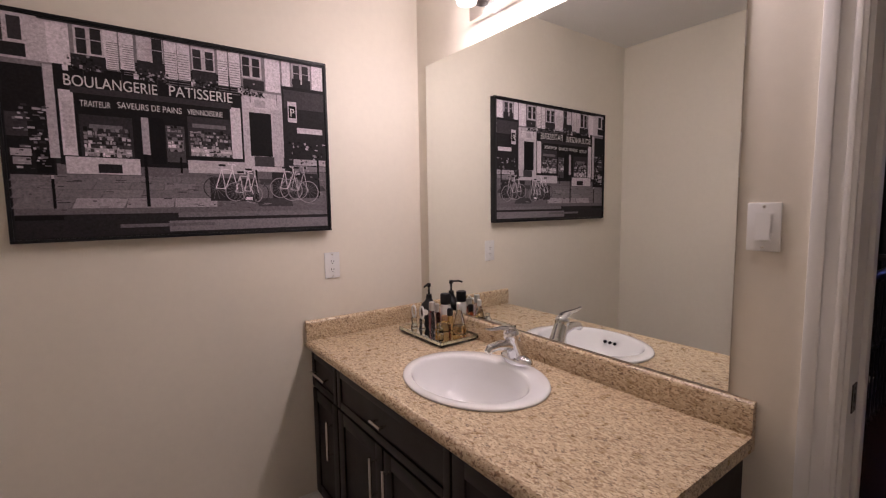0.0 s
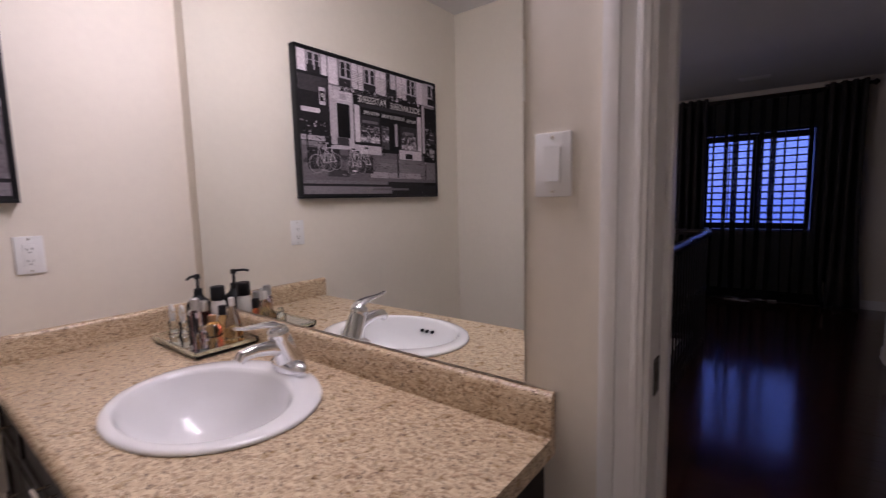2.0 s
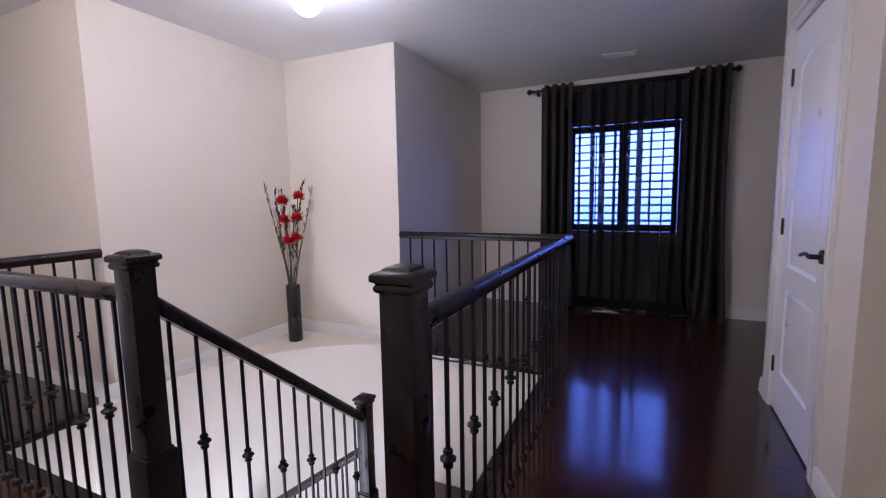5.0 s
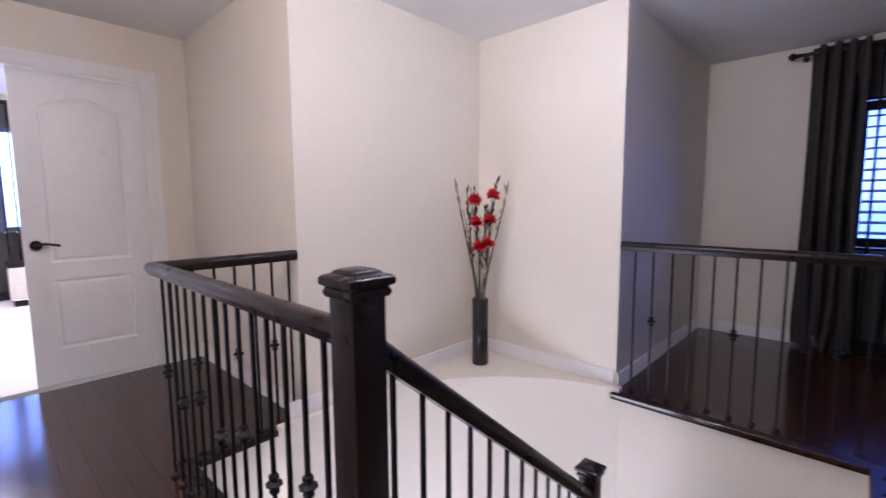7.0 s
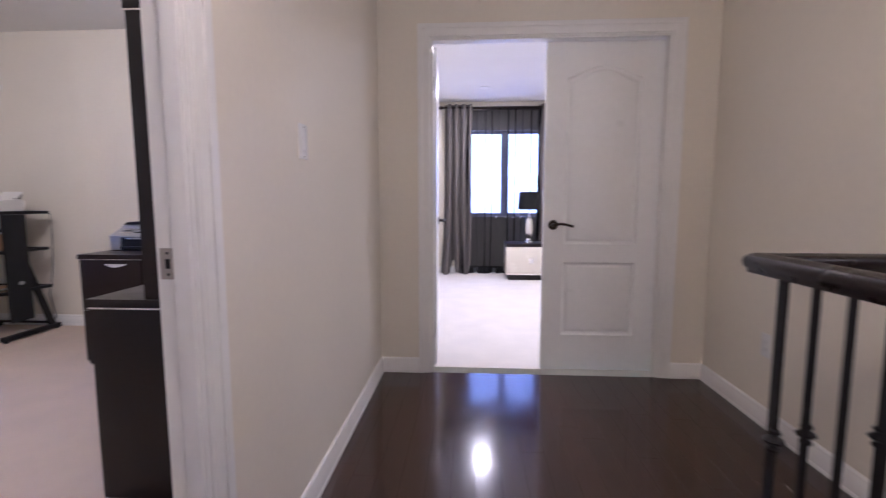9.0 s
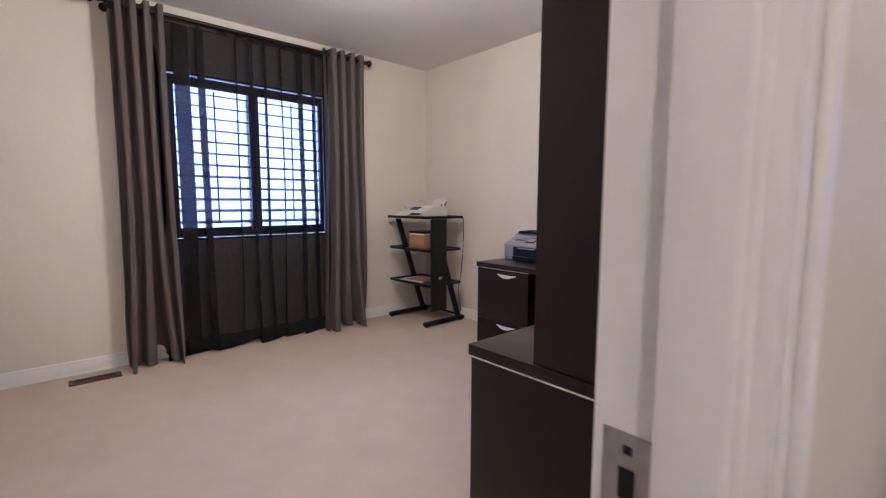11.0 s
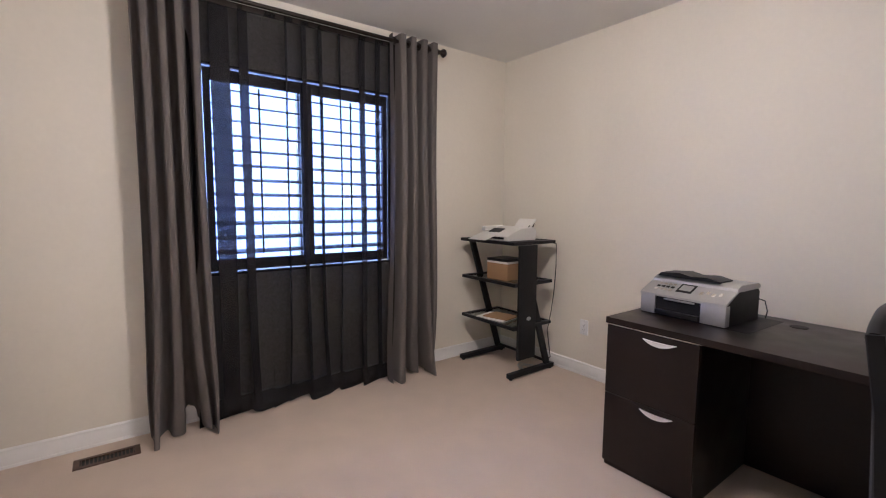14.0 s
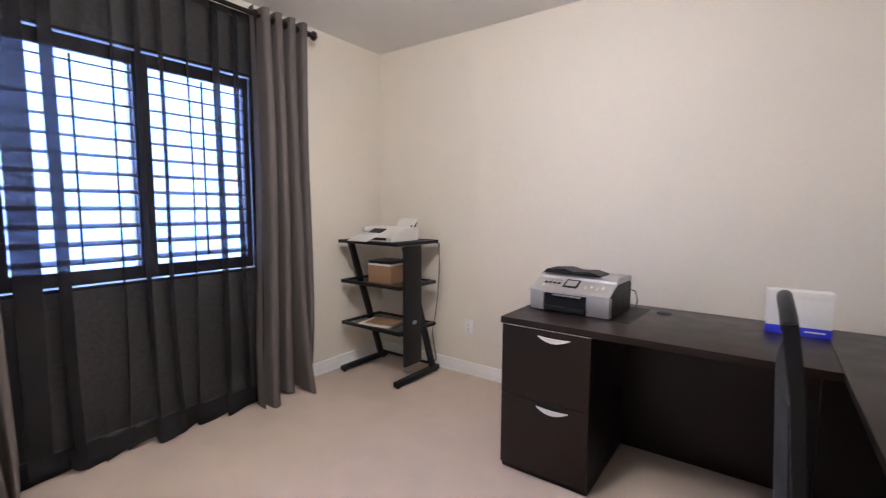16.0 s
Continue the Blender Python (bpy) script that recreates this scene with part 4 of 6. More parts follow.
plate_thing("light_switch", (XB, 0.452, 1.315), 90 + 180, "white rocker light switch on the wall by the mirror", "light switch", "switch")
plate_thing("power_outlet", (0.885, YB, 1.12), 0, "white double power outlet below the picture", "power outlet", "outlet")
plate_thing("light_switch", (XH, 3.39, 1.28), 90, "white rocker light switch on the hall wall", "light switch", "switch")
plate_thing("power_outlet", (-1.28, YOFF, 0.365), 0, "white double power outlet low on the office wall", "power outlet", "outlet")


plate_thing("power_outlet", (XNOOK, 4.08, 0.395), 90 + 180, "white double power outlet low on the hall wall", "power outlet", "outlet")


def floor_register(loc, rz, label, mat, lx=0.27, ly=0.10):
    top = thing("floor_register", loc, label, "floor vent", "", "", rz)
    bm = BM()
    a, b = lx / 2, ly / 2
    for x0, y0, x1, y1 in ((-a, -b, a, -b + 0.02), (-a, b - 0.02, a, b), (-a, -b + 0.02, -a + 0.025, b - 0.02), (a - 0.025, -b + 0.02, a, b - 0.02)):
        box(bm, x0, y0, 0, x1, y1, 0.006)
    part("rim", bm, mat, top)
    part("tray", box(BM(), -a + 0.02, -b + 0.016, 0.0, a - 0.02, b - 0.016, 0.001), BLACK, top)
    for i in range(14):
        x = -a + 0.03 + (lx - 0.06) * i / 13
        part("slat", box(BM(), x - 0.002, -b + 0.02, 0.001, x + 0.002, b - 0.02, 0.0045), mat, top)
    return top


floor_register((-1.99, 2.68, 0.0), 90, "brown metal floor register in the beige carpet", VENT)
floor_register((6.79, 0.55, 0.0), 90, "pale metal floor register in the dark floor", STEEL, 0.25, 0.08)
cv = thing("ceiling_vent", (6.2, 0.44, H_HALL), "flat white metal ceiling vent grille", "ceiling vent")
bm = BM()
for x0, y0, x1, y1 in ((-0.07, -0.14, 0.07, -0.12), (-0.07, 0.12, 0.07, 0.14), (-0.07, -0.12, -0.05, 0.12), (0.05, -0.12, 0.07, 0.12)):
    box(bm, x0, y0, -0.006, x1, y1, 0)
part("rim", bm, TRIM, cv)
for i in range(7):
    part("slat", box(BM(), -0.05 + 0.0145 * i, -0.12, -0.005, -0.042 + 0.0145 * i, 0.12, -0.001), TRIM, cv)

# ---- bathroom ----
mir = thing("mirror", (XB, 1.19, 0.893), "large frameless wall mirror above the vanity", "mirror")
part("glass", box(BM(), -0.006, -0.68, 0.0, 0, 0.672, 1.145), MIRROR, mir, "", None)
for a, b in ((-0.681, -0.68), (0.672, 0.673)):
    part("polished_edge", box(BM(), -0.0055, a, 0.0, 0, b, 1.145), STEEL, mir)

cab_h, top_z = 0.762, 0.80
van = thing("vanity_cabinet", (1.07, 1.19, 0), "dark espresso bathroom vanity cabinet with bar handles", "vanity")
for nm, a_ in (("side_panel", (-0.28, -0.72, 0.10, 0.29, -0.70, cab_h)), ("side_panel", (-0.28, 0.725, 0.10, 0.29, 0.745, cab_h)), ("bottom", (-0.28, -0.70, 0.10, 0.29, 0.725, 0.12)),
               ("back_panel", (0.275, -0.70, 0.12, 0.29, 0.725, cab_h)), ("face_frame", (-0.28, -0.70, 0.12, -0.262, 0.725, cab_h)), ("toe_kick", (-0.21, -0.70, 0.0, 0.29, 0.745, 0.10))):
    part(nm, box(BM(), *a_), VANITY, van)


def shaker(parent, name, y0, y1, z0, z1, x, handle):
    bm = BM()
    fr = 0.05 if z1 - z0 > 0.2 else 0.03
    box(bm, x - 0.012, y0 + fr, z0 + fr, x, y1 - fr, z1 - fr)
    for a in ((y0, z0, y0 + fr, z1), (y1 - fr, z0, y1, z1), (y0 + fr, z0, y1 - fr, z0 + fr), (y0 + fr, z1 - fr, y1 - fr, z1)):
        box(bm, x - 0.019, a[0], a[1], x, a[2], a[3], 0.0015)
    d = part(name, bm, VANITY, parent)
    bm = BM()
    (ya, za_), (yb, zb_) = handle
    cyl(bm, (x - 0.045, ya, za_), (x - 0.045, yb, zb_), 0.005, 0.005, 10)
    for f in (0.12, 0.88):
        yy, zz = ya + (yb - ya) * f, za_ + (zb_ - za_) * f
        cyl(bm, (x - 0.019, yy, zz), (x - 0.045, yy, zz), 0.004, 0.004, 8)
    part("handle", bm, STEEL, d, "brushed steel bar handle")


xf = -0.281
shaker(van, "drawer", 0.47, 0.735, 0.60, 0.755, xf, ((0.53, 0.68), (0.68, 0.68)))
shaker(van, "door", 0.47, 0.735, 0.11, 0.59, xf, ((0.52, 0.36), (0.52, 0.52)))
shaker(van, "door", 0.10, 0.46, 0.11, 0.59, xf, ((0.14, 0.40), (0.14, 0.55)))
shaker(van, "door", -0.27, 0.09, 0.11, 0.59, xf, ((0.05, 0.40), (0.05, 0.55)))
shaker(van, "false_front", -0.27, 0.46, 0.60, 0.755, xf, ((0.06, 0.68), (0.13, 0.68)))
shaker(van, "door", -0.70, -0.28, 0.11, 0.755, xf, ((-0.32, 0.45), (-0.32, 0.60)))

SX, SY = 1.055, 1.162
ctr = thing("countertop", (1.05, 1.19, cab_h), "speckled beige granite-look countertop with raised backsplash", "countertop")
o = ctr.matrix_world.translation
bm = BM()
# top slab with an oval hole: ring of quads from oval to rectangle edge, rolled front
x0, x1, y0, y1 = 0.765 - o.x, XB - 0.001 - o.x, 0.447 - o.y, YB - 0.001 - o.y
zt, zb = top_z - o.z, 0.0
N = 64
hole, rim = [], []
cx, cy = SX - o.x, SY - o.y
for i in range(N):
    a = 2 * math.pi * i / N
    c, s = math.cos(a), math.sin(a)
    hole.append((cx + 0.195 * c, cy + 0.24 * s))
    kx = ((x1 - cx) if c > 0 else (x0 - cx)) / c if abs(c) > 1e-9 else 1e9
    ky = ((y1 - cy) if s > 0 else (y0 - cy)) / s if abs(s) > 1e-9 else 1e9
    k = min(kx, ky)
    rim.append((cx + k * c, cy + k * s))
for corner in ((x0, y0), (x1, y0), (x1, y1), (x0, y1)):
    j = min(range(N), key=lambda i: (rim[i][0] - corner[0]) ** 2 + (rim[i][1] - corner[1]) ** 2)
    rim[j] = corner
vh = [bm.verts.new((*p, zt)) for p in hole]
vr = [bm.verts.new((*p, zt)) for p in rim]
vl = [bm.verts.new((*p, zb)) for p in hole]
for i in range(N):
    j = (i + 1) % N
    bm.faces.new((vh[i], vr[i], vr[j], vh[j]))
    bm.faces.new((vl[i], vh[i], vh[j], vl[j]))
prof = [(x0 - 0.018 * math.sin(k * math.pi / 6), zb + (zt - zb) / 2 - (zt - zb) / 2 * math.cos(k * math.pi / 6)) for k in range(7)]
rows = [[bm.verts.new((px, y, pz)) for px, pz in prof] for y in (y0, y1)]
for k in range(6):
    bm.faces.new((rows[0][k], rows[1][k], rows[1][k + 1], rows[0][k + 1]))
bm.faces.new(rows[0])
bm.faces.new([bm.verts.new(p) for p in ((x0, y0, zb), (x1, y0, zb), (x1, y0, zt), (x0, y0, zt))])
bmesh.ops.remove_doubles(bm, verts=bm.verts[:], dist=0.0003)
slab_top = part("slab", bm, GRANITE, ctr, "", None)
for face in slab_top.data.polygons:
    face.use_smooth = abs(face.normal.x) > 0.05 and abs(face.normal.y) < 0.05 and face.center.x < x0 + 0.001
bm = BM()
SPL = [(0, 0), (0.020, 0), (0.020, 0.072), (0.017, 0.081), (0.011, 0.086), (0, 0.086)]
sweep(bm, [(0.752 - o.x, y1, zt + 0.0005), (x1, y1, zt + 0.0005), (x1, y0, zt + 0.0005)], [(u, v) for u, v in SPL])
part("backsplash", bm, GRANITE, ctr, "", 40)

sink = thing("sink", (SX, SY, top_z), "white oval drop-in porcelain sink", "sink")
bm = BM()
RINGS = ((0.222, 0.272, 0, 0.001), (0.2235, 0.2735, 0, 0.004), (0.2215, 0.2715, 0, 0.008), (0.216, 0.266, 0, 0.0100), (0.178, 0.232, -0.022, 0.0125), (0.173, 0.226, -0.0235, 0.010), (0.169, 0.220, -0.024, 0.000),
         (0.155, 0.200, -0.023, -0.050), (0.128, 0.166, -0.020, -0.100), (0.080, 0.105, -0.015, -0.136), (0.030, 0.035, -0.008, -0.146))
loops = [[bm.verts.new((dx + rx * math.cos(2 * math.pi * i / 72), ry * math.sin(2 * math.pi * i / 72), z)) for i in range(72)] for rx, ry, dx, z in RINGS]
for p, q in zip(loops, loops[1:]):
    for i in range(72):
        bm.faces.new((p[i], p[(i + 1) % 72], q[(i + 1) % 72], q[i]))
bm.faces.new(loops[-1])
part("basin", bm, PORC, sink, "", 70)
part("drain", lathe(BM(), [(0.026, -0.144), (0.026, -0.140), (0.018, -0.139), (0.004, -0.141)], 24, (-0.008, 0, 0)), CHROME, sink, "chrome drain")
for dy in (-0.024, 0, 0.024):
    part("overflow_hole", cyl(BM(), (-0.182, dy, -0.032), (-0.1725, dy, -0.032), 0.006, 0.006, 12), BLACK, sink)

fau = thing("faucet", (1.243, 1.150, top_z + 0.0135), "chrome single-lever basin faucet", "faucet")
part("base_plate", lathe(BM(), [(0.030, 0), (0.031, 0.010), (0.0295, 0.022), (0.024, 0.030), (0.012, 0.034), (0.002, 0.0345)], 36, (0, 0, 0), 1.0, 2.45), CHROME, fau, "", 50)
bm = BM()
lathe(bm, [(0.036, 0.0), (0.034, 0.02), (0.030, 0.05), (0.0275, 0.088), (0.0265, 0.098), (0.0285, 0.101), (0.0285, 0.108), (0.025, 0.118), (0.014, 0.125), (0.002, 0.127)], 32)
bmesh.ops.transform(bm, matrix=Matrix.Translation((0.010, 0, 0.010)) @ Matrix.Rotation(radians(-20), 4, "Y"), verts=bm.verts[:])
part("body", bm, CHROME, fau, "", 50)
bm = BM()
pts = [(-0.010, 0, 0.060), (-0.050, 0, 0.075), (-0.090, 0, 0.080), (-0.124, 0, 0.077), (-0.136, 0, 0.064)]
for (p, q), (ra, rb) in zip(zip(pts, pts[1:]), ((0.021, 0.019), (0.019, 0.0165), (0.0165, 0.015), (0.015, 0.0135))):
    cyl(bm, p, q, ra, rb, 20)
for p, r in zip(pts[1:4], (0.019, 0.0165, 0.015)):
    bmesh.ops.create_uvsphere(bm, u_segments=16, v_segments=8, radius=r, matrix=Matrix.Translation(p))
part("spout", bm, CHROME, fau, "", 50)
bm = BM()
# flat lever that narrows to an upturned tip
LEVER = ((-0.012, 0.120, 0.021, 0.009), (-0.034, 0.132, 0.023, 0.010), (-0.060, 0.138, 0.019, 0.008), (-0.090, 0.140, 0.014, 0.006), (-0.118, 0.142, 0.011, 0.005), (-0.140, 0.147, 0.008, 0.004))
rings_ = [[bm.verts.new((lx, lw * math.cos(k * math.pi / 6), lz + lh * math.sin(k * math.pi / 6))) for k in range(12)] for lx, lz, lw, lh in LEVER]
for p, q in zip(rings_, rings_[1:]):
    for k in range(12):
        bm.faces.new((p[k], p[(k + 1) % 12], q[(k + 1) % 12], q[k]))
bm.faces.new(rings_[0])
bm.faces.new(rings_[-1])
part("lever", bm, CHROME, fau, "", 50)

vl_ = thing("vanity_light", (XB, 1.06, 2.17), "vanity light bar with four lit glass shades", "wall lamp")
part("backplate", box(BM(), -0.035, -0.44, -0.055, 0, 0.44, 0.055, 0.006), STEEL, vl_)
for by in BULB_Y:
    y = by - 1.06
    part("arm", cyl(BM(), (-0.035, y, 0.0), (-0.11, y, 0.0), 0.022, 0.026, 18), BRONZE, vl_)
    sh_ = part("shade", lathe(BM(), [(0.022, -0.035), (0.036, -0.03), (0.043, 0.0), (0.05, 0.05), (0.055, 0.085), (0.050, 0.085), (0.02, 0.0)], 24, (-0.112, y, 0.0)), OPAL, vl_, "glowing frosted glass shade", 80)
    sh_.visible_shadow = False

tray = thing("vanity_tray", (1.242, 1.637, top_z), "rectangular mirrored glass tray on dark feet", "tray")
bm = BM()
box(bm, -0.094, -0.158, 0.003, 0.094, 0.158, 0.011, 0.002)
for sx_ in (-0.08, 0.08):
    for sy_ in (-0.14, 0.14):
        cyl(bm, (sx_, sy_, 0), (sx_, sy_, 0.004), 0.008, 0.008, 10)
part("base", bm, BLACK, tray)
part("mirror_plate", box(BM(), -0.095, -0.159, 0.011, 0.095, 0.159, 0.0225, 0.002), MIRROR, tray, "thick mirrored glass plate", None)
bm = BM()
for a in ((-0.099, -0.163, -0.0955, 0.163), (0.0955, -0.163, 0.099, 0.163), (-0.0955, -0.163, 0.0955, -0.1595), (-0.0955, 0.1595, 0.0955, 0.163)):
    box(bm, a[0], a[1], 0.008, a[2], a[3], 0.026)
part("glass_rim", bm, GLASS, tray, "clear glass rim")

TZ = top_z + 0.0227


def bottle(name, x, y, z, prof, mat, label, cap=None, capmat=None, extra=None):
    b = thing(name, (x, y, z), label, "bottle")
    part("body", lathe(BM(), prof, 20), mat, b, "", 40)
    if cap:
        part("cap", lathe(BM(), cap, 20), capmat, b, "", 40)
    if extra:
        extra(b)
    return b


AMBER = glass("amber_liquid", (0.93, 0.66, 0.30))
ROSE = glass("rose_glass", (0.62, 0.20, 0.20))
LILAC = glass("lilac_glass", (0.80, 0.72, 0.86))
FROST = glass("frosted_glass", (0.95, 0.97, 0.97), 0.12)


def pump(b):
    bm = BM()
    cyl(bm, (0, 0, 0.118), (0, 0, 0.140), 0.015, 0.013, 16)
    cyl(bm, (0, 0, 0.140), (0, 0, 0.178), 0.005, 0.005, 10)
    cyl(bm, (0, 0, 0.176), (0, 0, 0.192), 0.011, 0.009, 14)
    tube(bm, [(0, 0, 0.186), (-0.03, -0.02, 0.188), (-0.046, -0.030, 0.182)], 0.0045, 8)
    part("pump", bm, BLACK, b, "black pump head", 40)


SD = (1.290, 1.768)
bottle("soap_dispenser", *SD, TZ, [(0.036, 0), (0.040, 0.004), (0.041, 0.060), (0.040, 0.084), (0.034, 0.096), (0.020, 0.108), (0.014, 0.120)], BLACK, "black soap dispenser with a pump on the tray", None, None, pump)
part("emblem", cyl(BM(), (-0.036, -0.022, 0.062), (-0.0375, -0.023, 0.062), 0.014, 0.014, 20), PAPER, bpy.data.objects["soap_dispenser"], "round pale emblem")
bottle("deodorant_bottle", 1.310, 1.664, TZ, [(0.022, 0), (0.024, 0.004), (0.024, 0.098), (0.018, 0.108)], WHITEP, "white bottle with a broad black cap on the tray", [(0.022, 0.108), (0.0235, 0.110), (0.0235, 0.152), (0.021, 0.156), (0.001, 0.157)], BLACK)
bottle("perfume_bottle", 1.226, 1.650, TZ, [(0.015, 0), (0.017, 0.003), (0.017, 0.084), (0.010, 0.092)], LILAC, "lilac glass perfume bottle with a silver cap", [(0.010, 0.092), (0.014, 0.094), (0.014, 0.128), (0.011, 0.131), (0.001, 0.131)], SILVER)
bottle("perfume_bottle", 1.262, 1.668, TZ, [(0.016, 0), (0.018, 0.003), (0.018, 0.070), (0.010, 0.078)], ROSE, "dark red perfume bottle with a silver cap", [(0.010, 0.078), (0.013, 0.080), (0.013, 0.112), (0.010, 0.114), (0.001, 0.114)], SILVER)
bottle("perfume_bottle", 1.256, 1.600, TZ, [(0.024, 0), (0.030, 0.006), (0.030, 0.034), (0.020, 0.046), (0.010, 0.052)], AMBER, "squat amber perfume bottle with a gold cap", [(0.010, 0.052), (0.013, 0.054), (0.013, 0.074), (0.001, 0.076)], CARD)
bottle("perfume_bottle", 1.296, 1.612, TZ, [(0.013, 0), (0.015, 0.003), (0.015, 0.060), (0.008, 0.066)], AMBER, "small amber glass bottle with a dark cap", [(0.012, 0.066), (0.013, 0.068), (0.013, 0.095), (0.011, 0.098), (0.001, 0.098)], BLACK)
bottle("perfume_bottle", 1.216, 1.585, TZ, [(0.018, 0), (0.020, 0.004), (0.018, 0.026), (0.008, 0.034)], GLASS, "small clear cut-glass bottle", [(0.008, 0.034), (0.011, 0.036), (0.011, 0.050), (0.001, 0.052)], GLASS)
bottle("perfume_bottle", 1.298, 1.548, TZ, [(0.026, 0), (0.030, 0.005), (0.027, 0.034), (0.019, 0.070), (0.009, 0.104)], FROST, "clear conical perfume bottle with a pale cap", [(0.008, 0.104), (0.010, 0.106), (0.010, 0.130), (0.007, 0.133), (0.001, 0.133)], WHITEP)
part("liquid", lathe(BM(), [(0.022, 0.004), (0.024, 0.008), (0.021, 0.034), (0.001, 0.034)], 20), AMBER, bpy.data.objects["perfume_bottle.005"], "amber liquid")
for gx, yy in ((1.192, 1.748), (1.206, 1.704)):
    g = thing("glass_ornament", (gx, yy, TZ), "small clear glass figure with a looped top", "ornament")
    part("body", lathe(BM(), [(0.015, 0), (0.017, 0.003), (0.011, 0.02), (0.014, 0.045), (0.006, 0.055)], 16), GLASS, g, "", 40)
    bm = BM()
    tube(bm, [(0, 0.015 * math.cos(a), 0.076 + 0.027 * math.sin(a)) for a in [2 * math.pi * i / 18 for i in range(19)]], 0.0042, 8)
    part("loop", bm, PLATE, g)

# ---- framed street print ----
PW, PH = 1.018, 0.70
pic = thing("wall_picture", (0.365, YB, 1.278), "black-framed black and white print of a Paris bakery front", "picture")
bm = BM()
for x0, z0, x1, z1 in ((-PW / 2, 0, PW / 2, 0.010), (-PW / 2, PH - 0.010, PW / 2, PH), (-PW / 2, 0.010, -PW / 2 + 0.010, PH - 0.010), (PW / 2 - 0.010, 0.010, PW / 2, PH - 0.010)):
    box(bm, x0, -0.040, z0, x1, -0.001, z1, 0.001)
part("frame", bm, BLACK, pic, "thin black frame")
INK = bpy.data.materials.new("printed_ink")
INK.use_nodes = True
_n, _l = INK.node_tree.nodes, INK.node_tree.links
_at, _no, _mx = _n.new("ShaderNodeVertexColor"), _n.new("ShaderNodeTexNoise"), _n.new("ShaderNodeMix")
_at.layer_name = "ink"
_tc = _n.new("ShaderNodeTexCoord")
_mp = _n.new("ShaderNodeMapping")
_mp.inputs["Scale"].default_value = (1.0, 1.0, 1.0)
_l.new(_tc.outputs["Object"], _mp.inputs["Vector"])
_l.new(_mp.outputs[0], _no.inputs["Vector"])
_no.inputs["Scale"].default_value, _no.inputs["Detail"].default_value, _no.inputs["Roughness"].default_value = 120, 10, 0.85
_rg = _n.new("ShaderNodeMapRange")
_rg.inputs["From Min"].default_value, _rg.inputs["From Max"].default_value = 0.3, 0.7
_rg.inputs["To Min"].default_value, _rg.inputs["To Max"].default_value = 0.40, 1.45
_l.new(_no.outputs["Fac"], _rg.inputs["Value"])
_mx.data_type, _mx.blend_type = "RGBA", "MULTIPLY"
_mx.inputs[0].default_value = 1.0
_l.new(_at.outputs["Color"], _mx.inputs[6])
_l.new(_rg.outputs[0], _mx.inputs[7])
_l.new(_mx.outputs[2], _n["Principled BSDF"].inputs["Base Color"])
_n["Principled BSDF"].inputs["Roughness"].default_value = 0.6
_n["Principled BSDF"].inputs["Specular IOR Level"].default_value = 0.12
shapes = []
TONE = (1.0, 0.89, 0.98)


def ink(u0, v0, u1, v1, grey):
    shapes.append(([(u0, v0), (u1, v0), (u1, v1), (u0, v1)], grey))


def spoke(u0, v0, u1, v1, grey=0.38, wid=0.0018):
    d = Vector(((u1 - u0) * PW, (v1 - v0) * PH)).normalized()
    nx, ny = -d.y * wid / PW, d.x * wid / PH
    shapes.append(([(u0 - nx, v0 - ny), (u1 - nx, v1 - ny), (u1 + nx, v1 + ny), (u0 + nx, v0 + ny)], grey))


def wheel(u, v, r, tone=0.34):
    for i in range(20):
        a, b = 2 * math.pi * i / 20, 2 * math.pi * (i + 1) / 20
        spoke(u + r * math.cos(a) / PW, v + r * math.sin(a) / PH, u + r * math.cos(b) / PW, v + r * math.sin(b) / PH, tone, 0.0018)


ink(0.006, 0.727, 0.994, 0.994, 0.17)
ink(0.006, 0.105, 0.994, 0.349, 0.105)
# paving slabs in rows that widen towards the kerb
slab = random.Random(31)
ROWS = ((0.300, 0.268, 11), (0.266, 0.232, 10), (0.230, 0.192, 9), (0.190, 0.142, 7))
for hi_, lo_, count in ROWS:
    for i in range(count):
        w_, e_ = i / count, (i + 1) / count - 0.004
        lean = 0.020 * (0.5 - i / count)
        tone = slab.uniform(0.125, 0.165) if w_ < 0.52 else slab.uniform(0.085, 0.115)
        if lo_ < 0.15 and (0.0 < w_ < 0.5):
            tone = slab.uniform(0.22, 0.27)
        shapes.append(([(0.010 + 0.98 * w_ - lean, lo_), (0.010 + 0.98 * e_ - lean, lo_), (0.010 + 0.98 * e_ + lean, hi_), (0.010 + 0.98 * w_ + lean, hi_)], tone))
for i in range(160):
    u, v = slab.uniform(0.02, 0.97), slab.uniform(0.13, 0.32)
    ink(u, v, u + slab.uniform(0.004, 0.03), v + slab.uniform(0.002, 0.006), slab.choice((0.08, 0.10, 0.15, 0.18)))
ink(0.006, 0.006, 0.994, 0.113, 0.035)
ink(0.407, 0.016, 0.994, 0.072, 0.15)
ink(0.437, 0.089, 0.994, 0.115, 0.13)
ink(0.265, 0.043, 0.554, 0.060, 0.11)
ink(0.006, 0.296, 0.115, 0.778, 0.02)
ink(0.006, 0.465, 0.055, 0.569, 0.07)
ink(0.011, 0.379, 0.059, 0.411, 0.3)
ink(0.015, 0.341, 0.056, 0.373, 0.22)
ink(0.068, 0.305, 0.110, 0.409, 0.01)
ink(0.102, 0.374, 0.126, 0.791, 0.33)
ink(0.126, 0.346, 0.671, 0.856, 0.018)
ink(0.134, 0.389, 0.170, 0.688, 0.46)
ink(0.140, 0.423, 0.165, 0.636, 0.38)
ink(0.628, 0.410, 0.664, 0.689, 0.46)
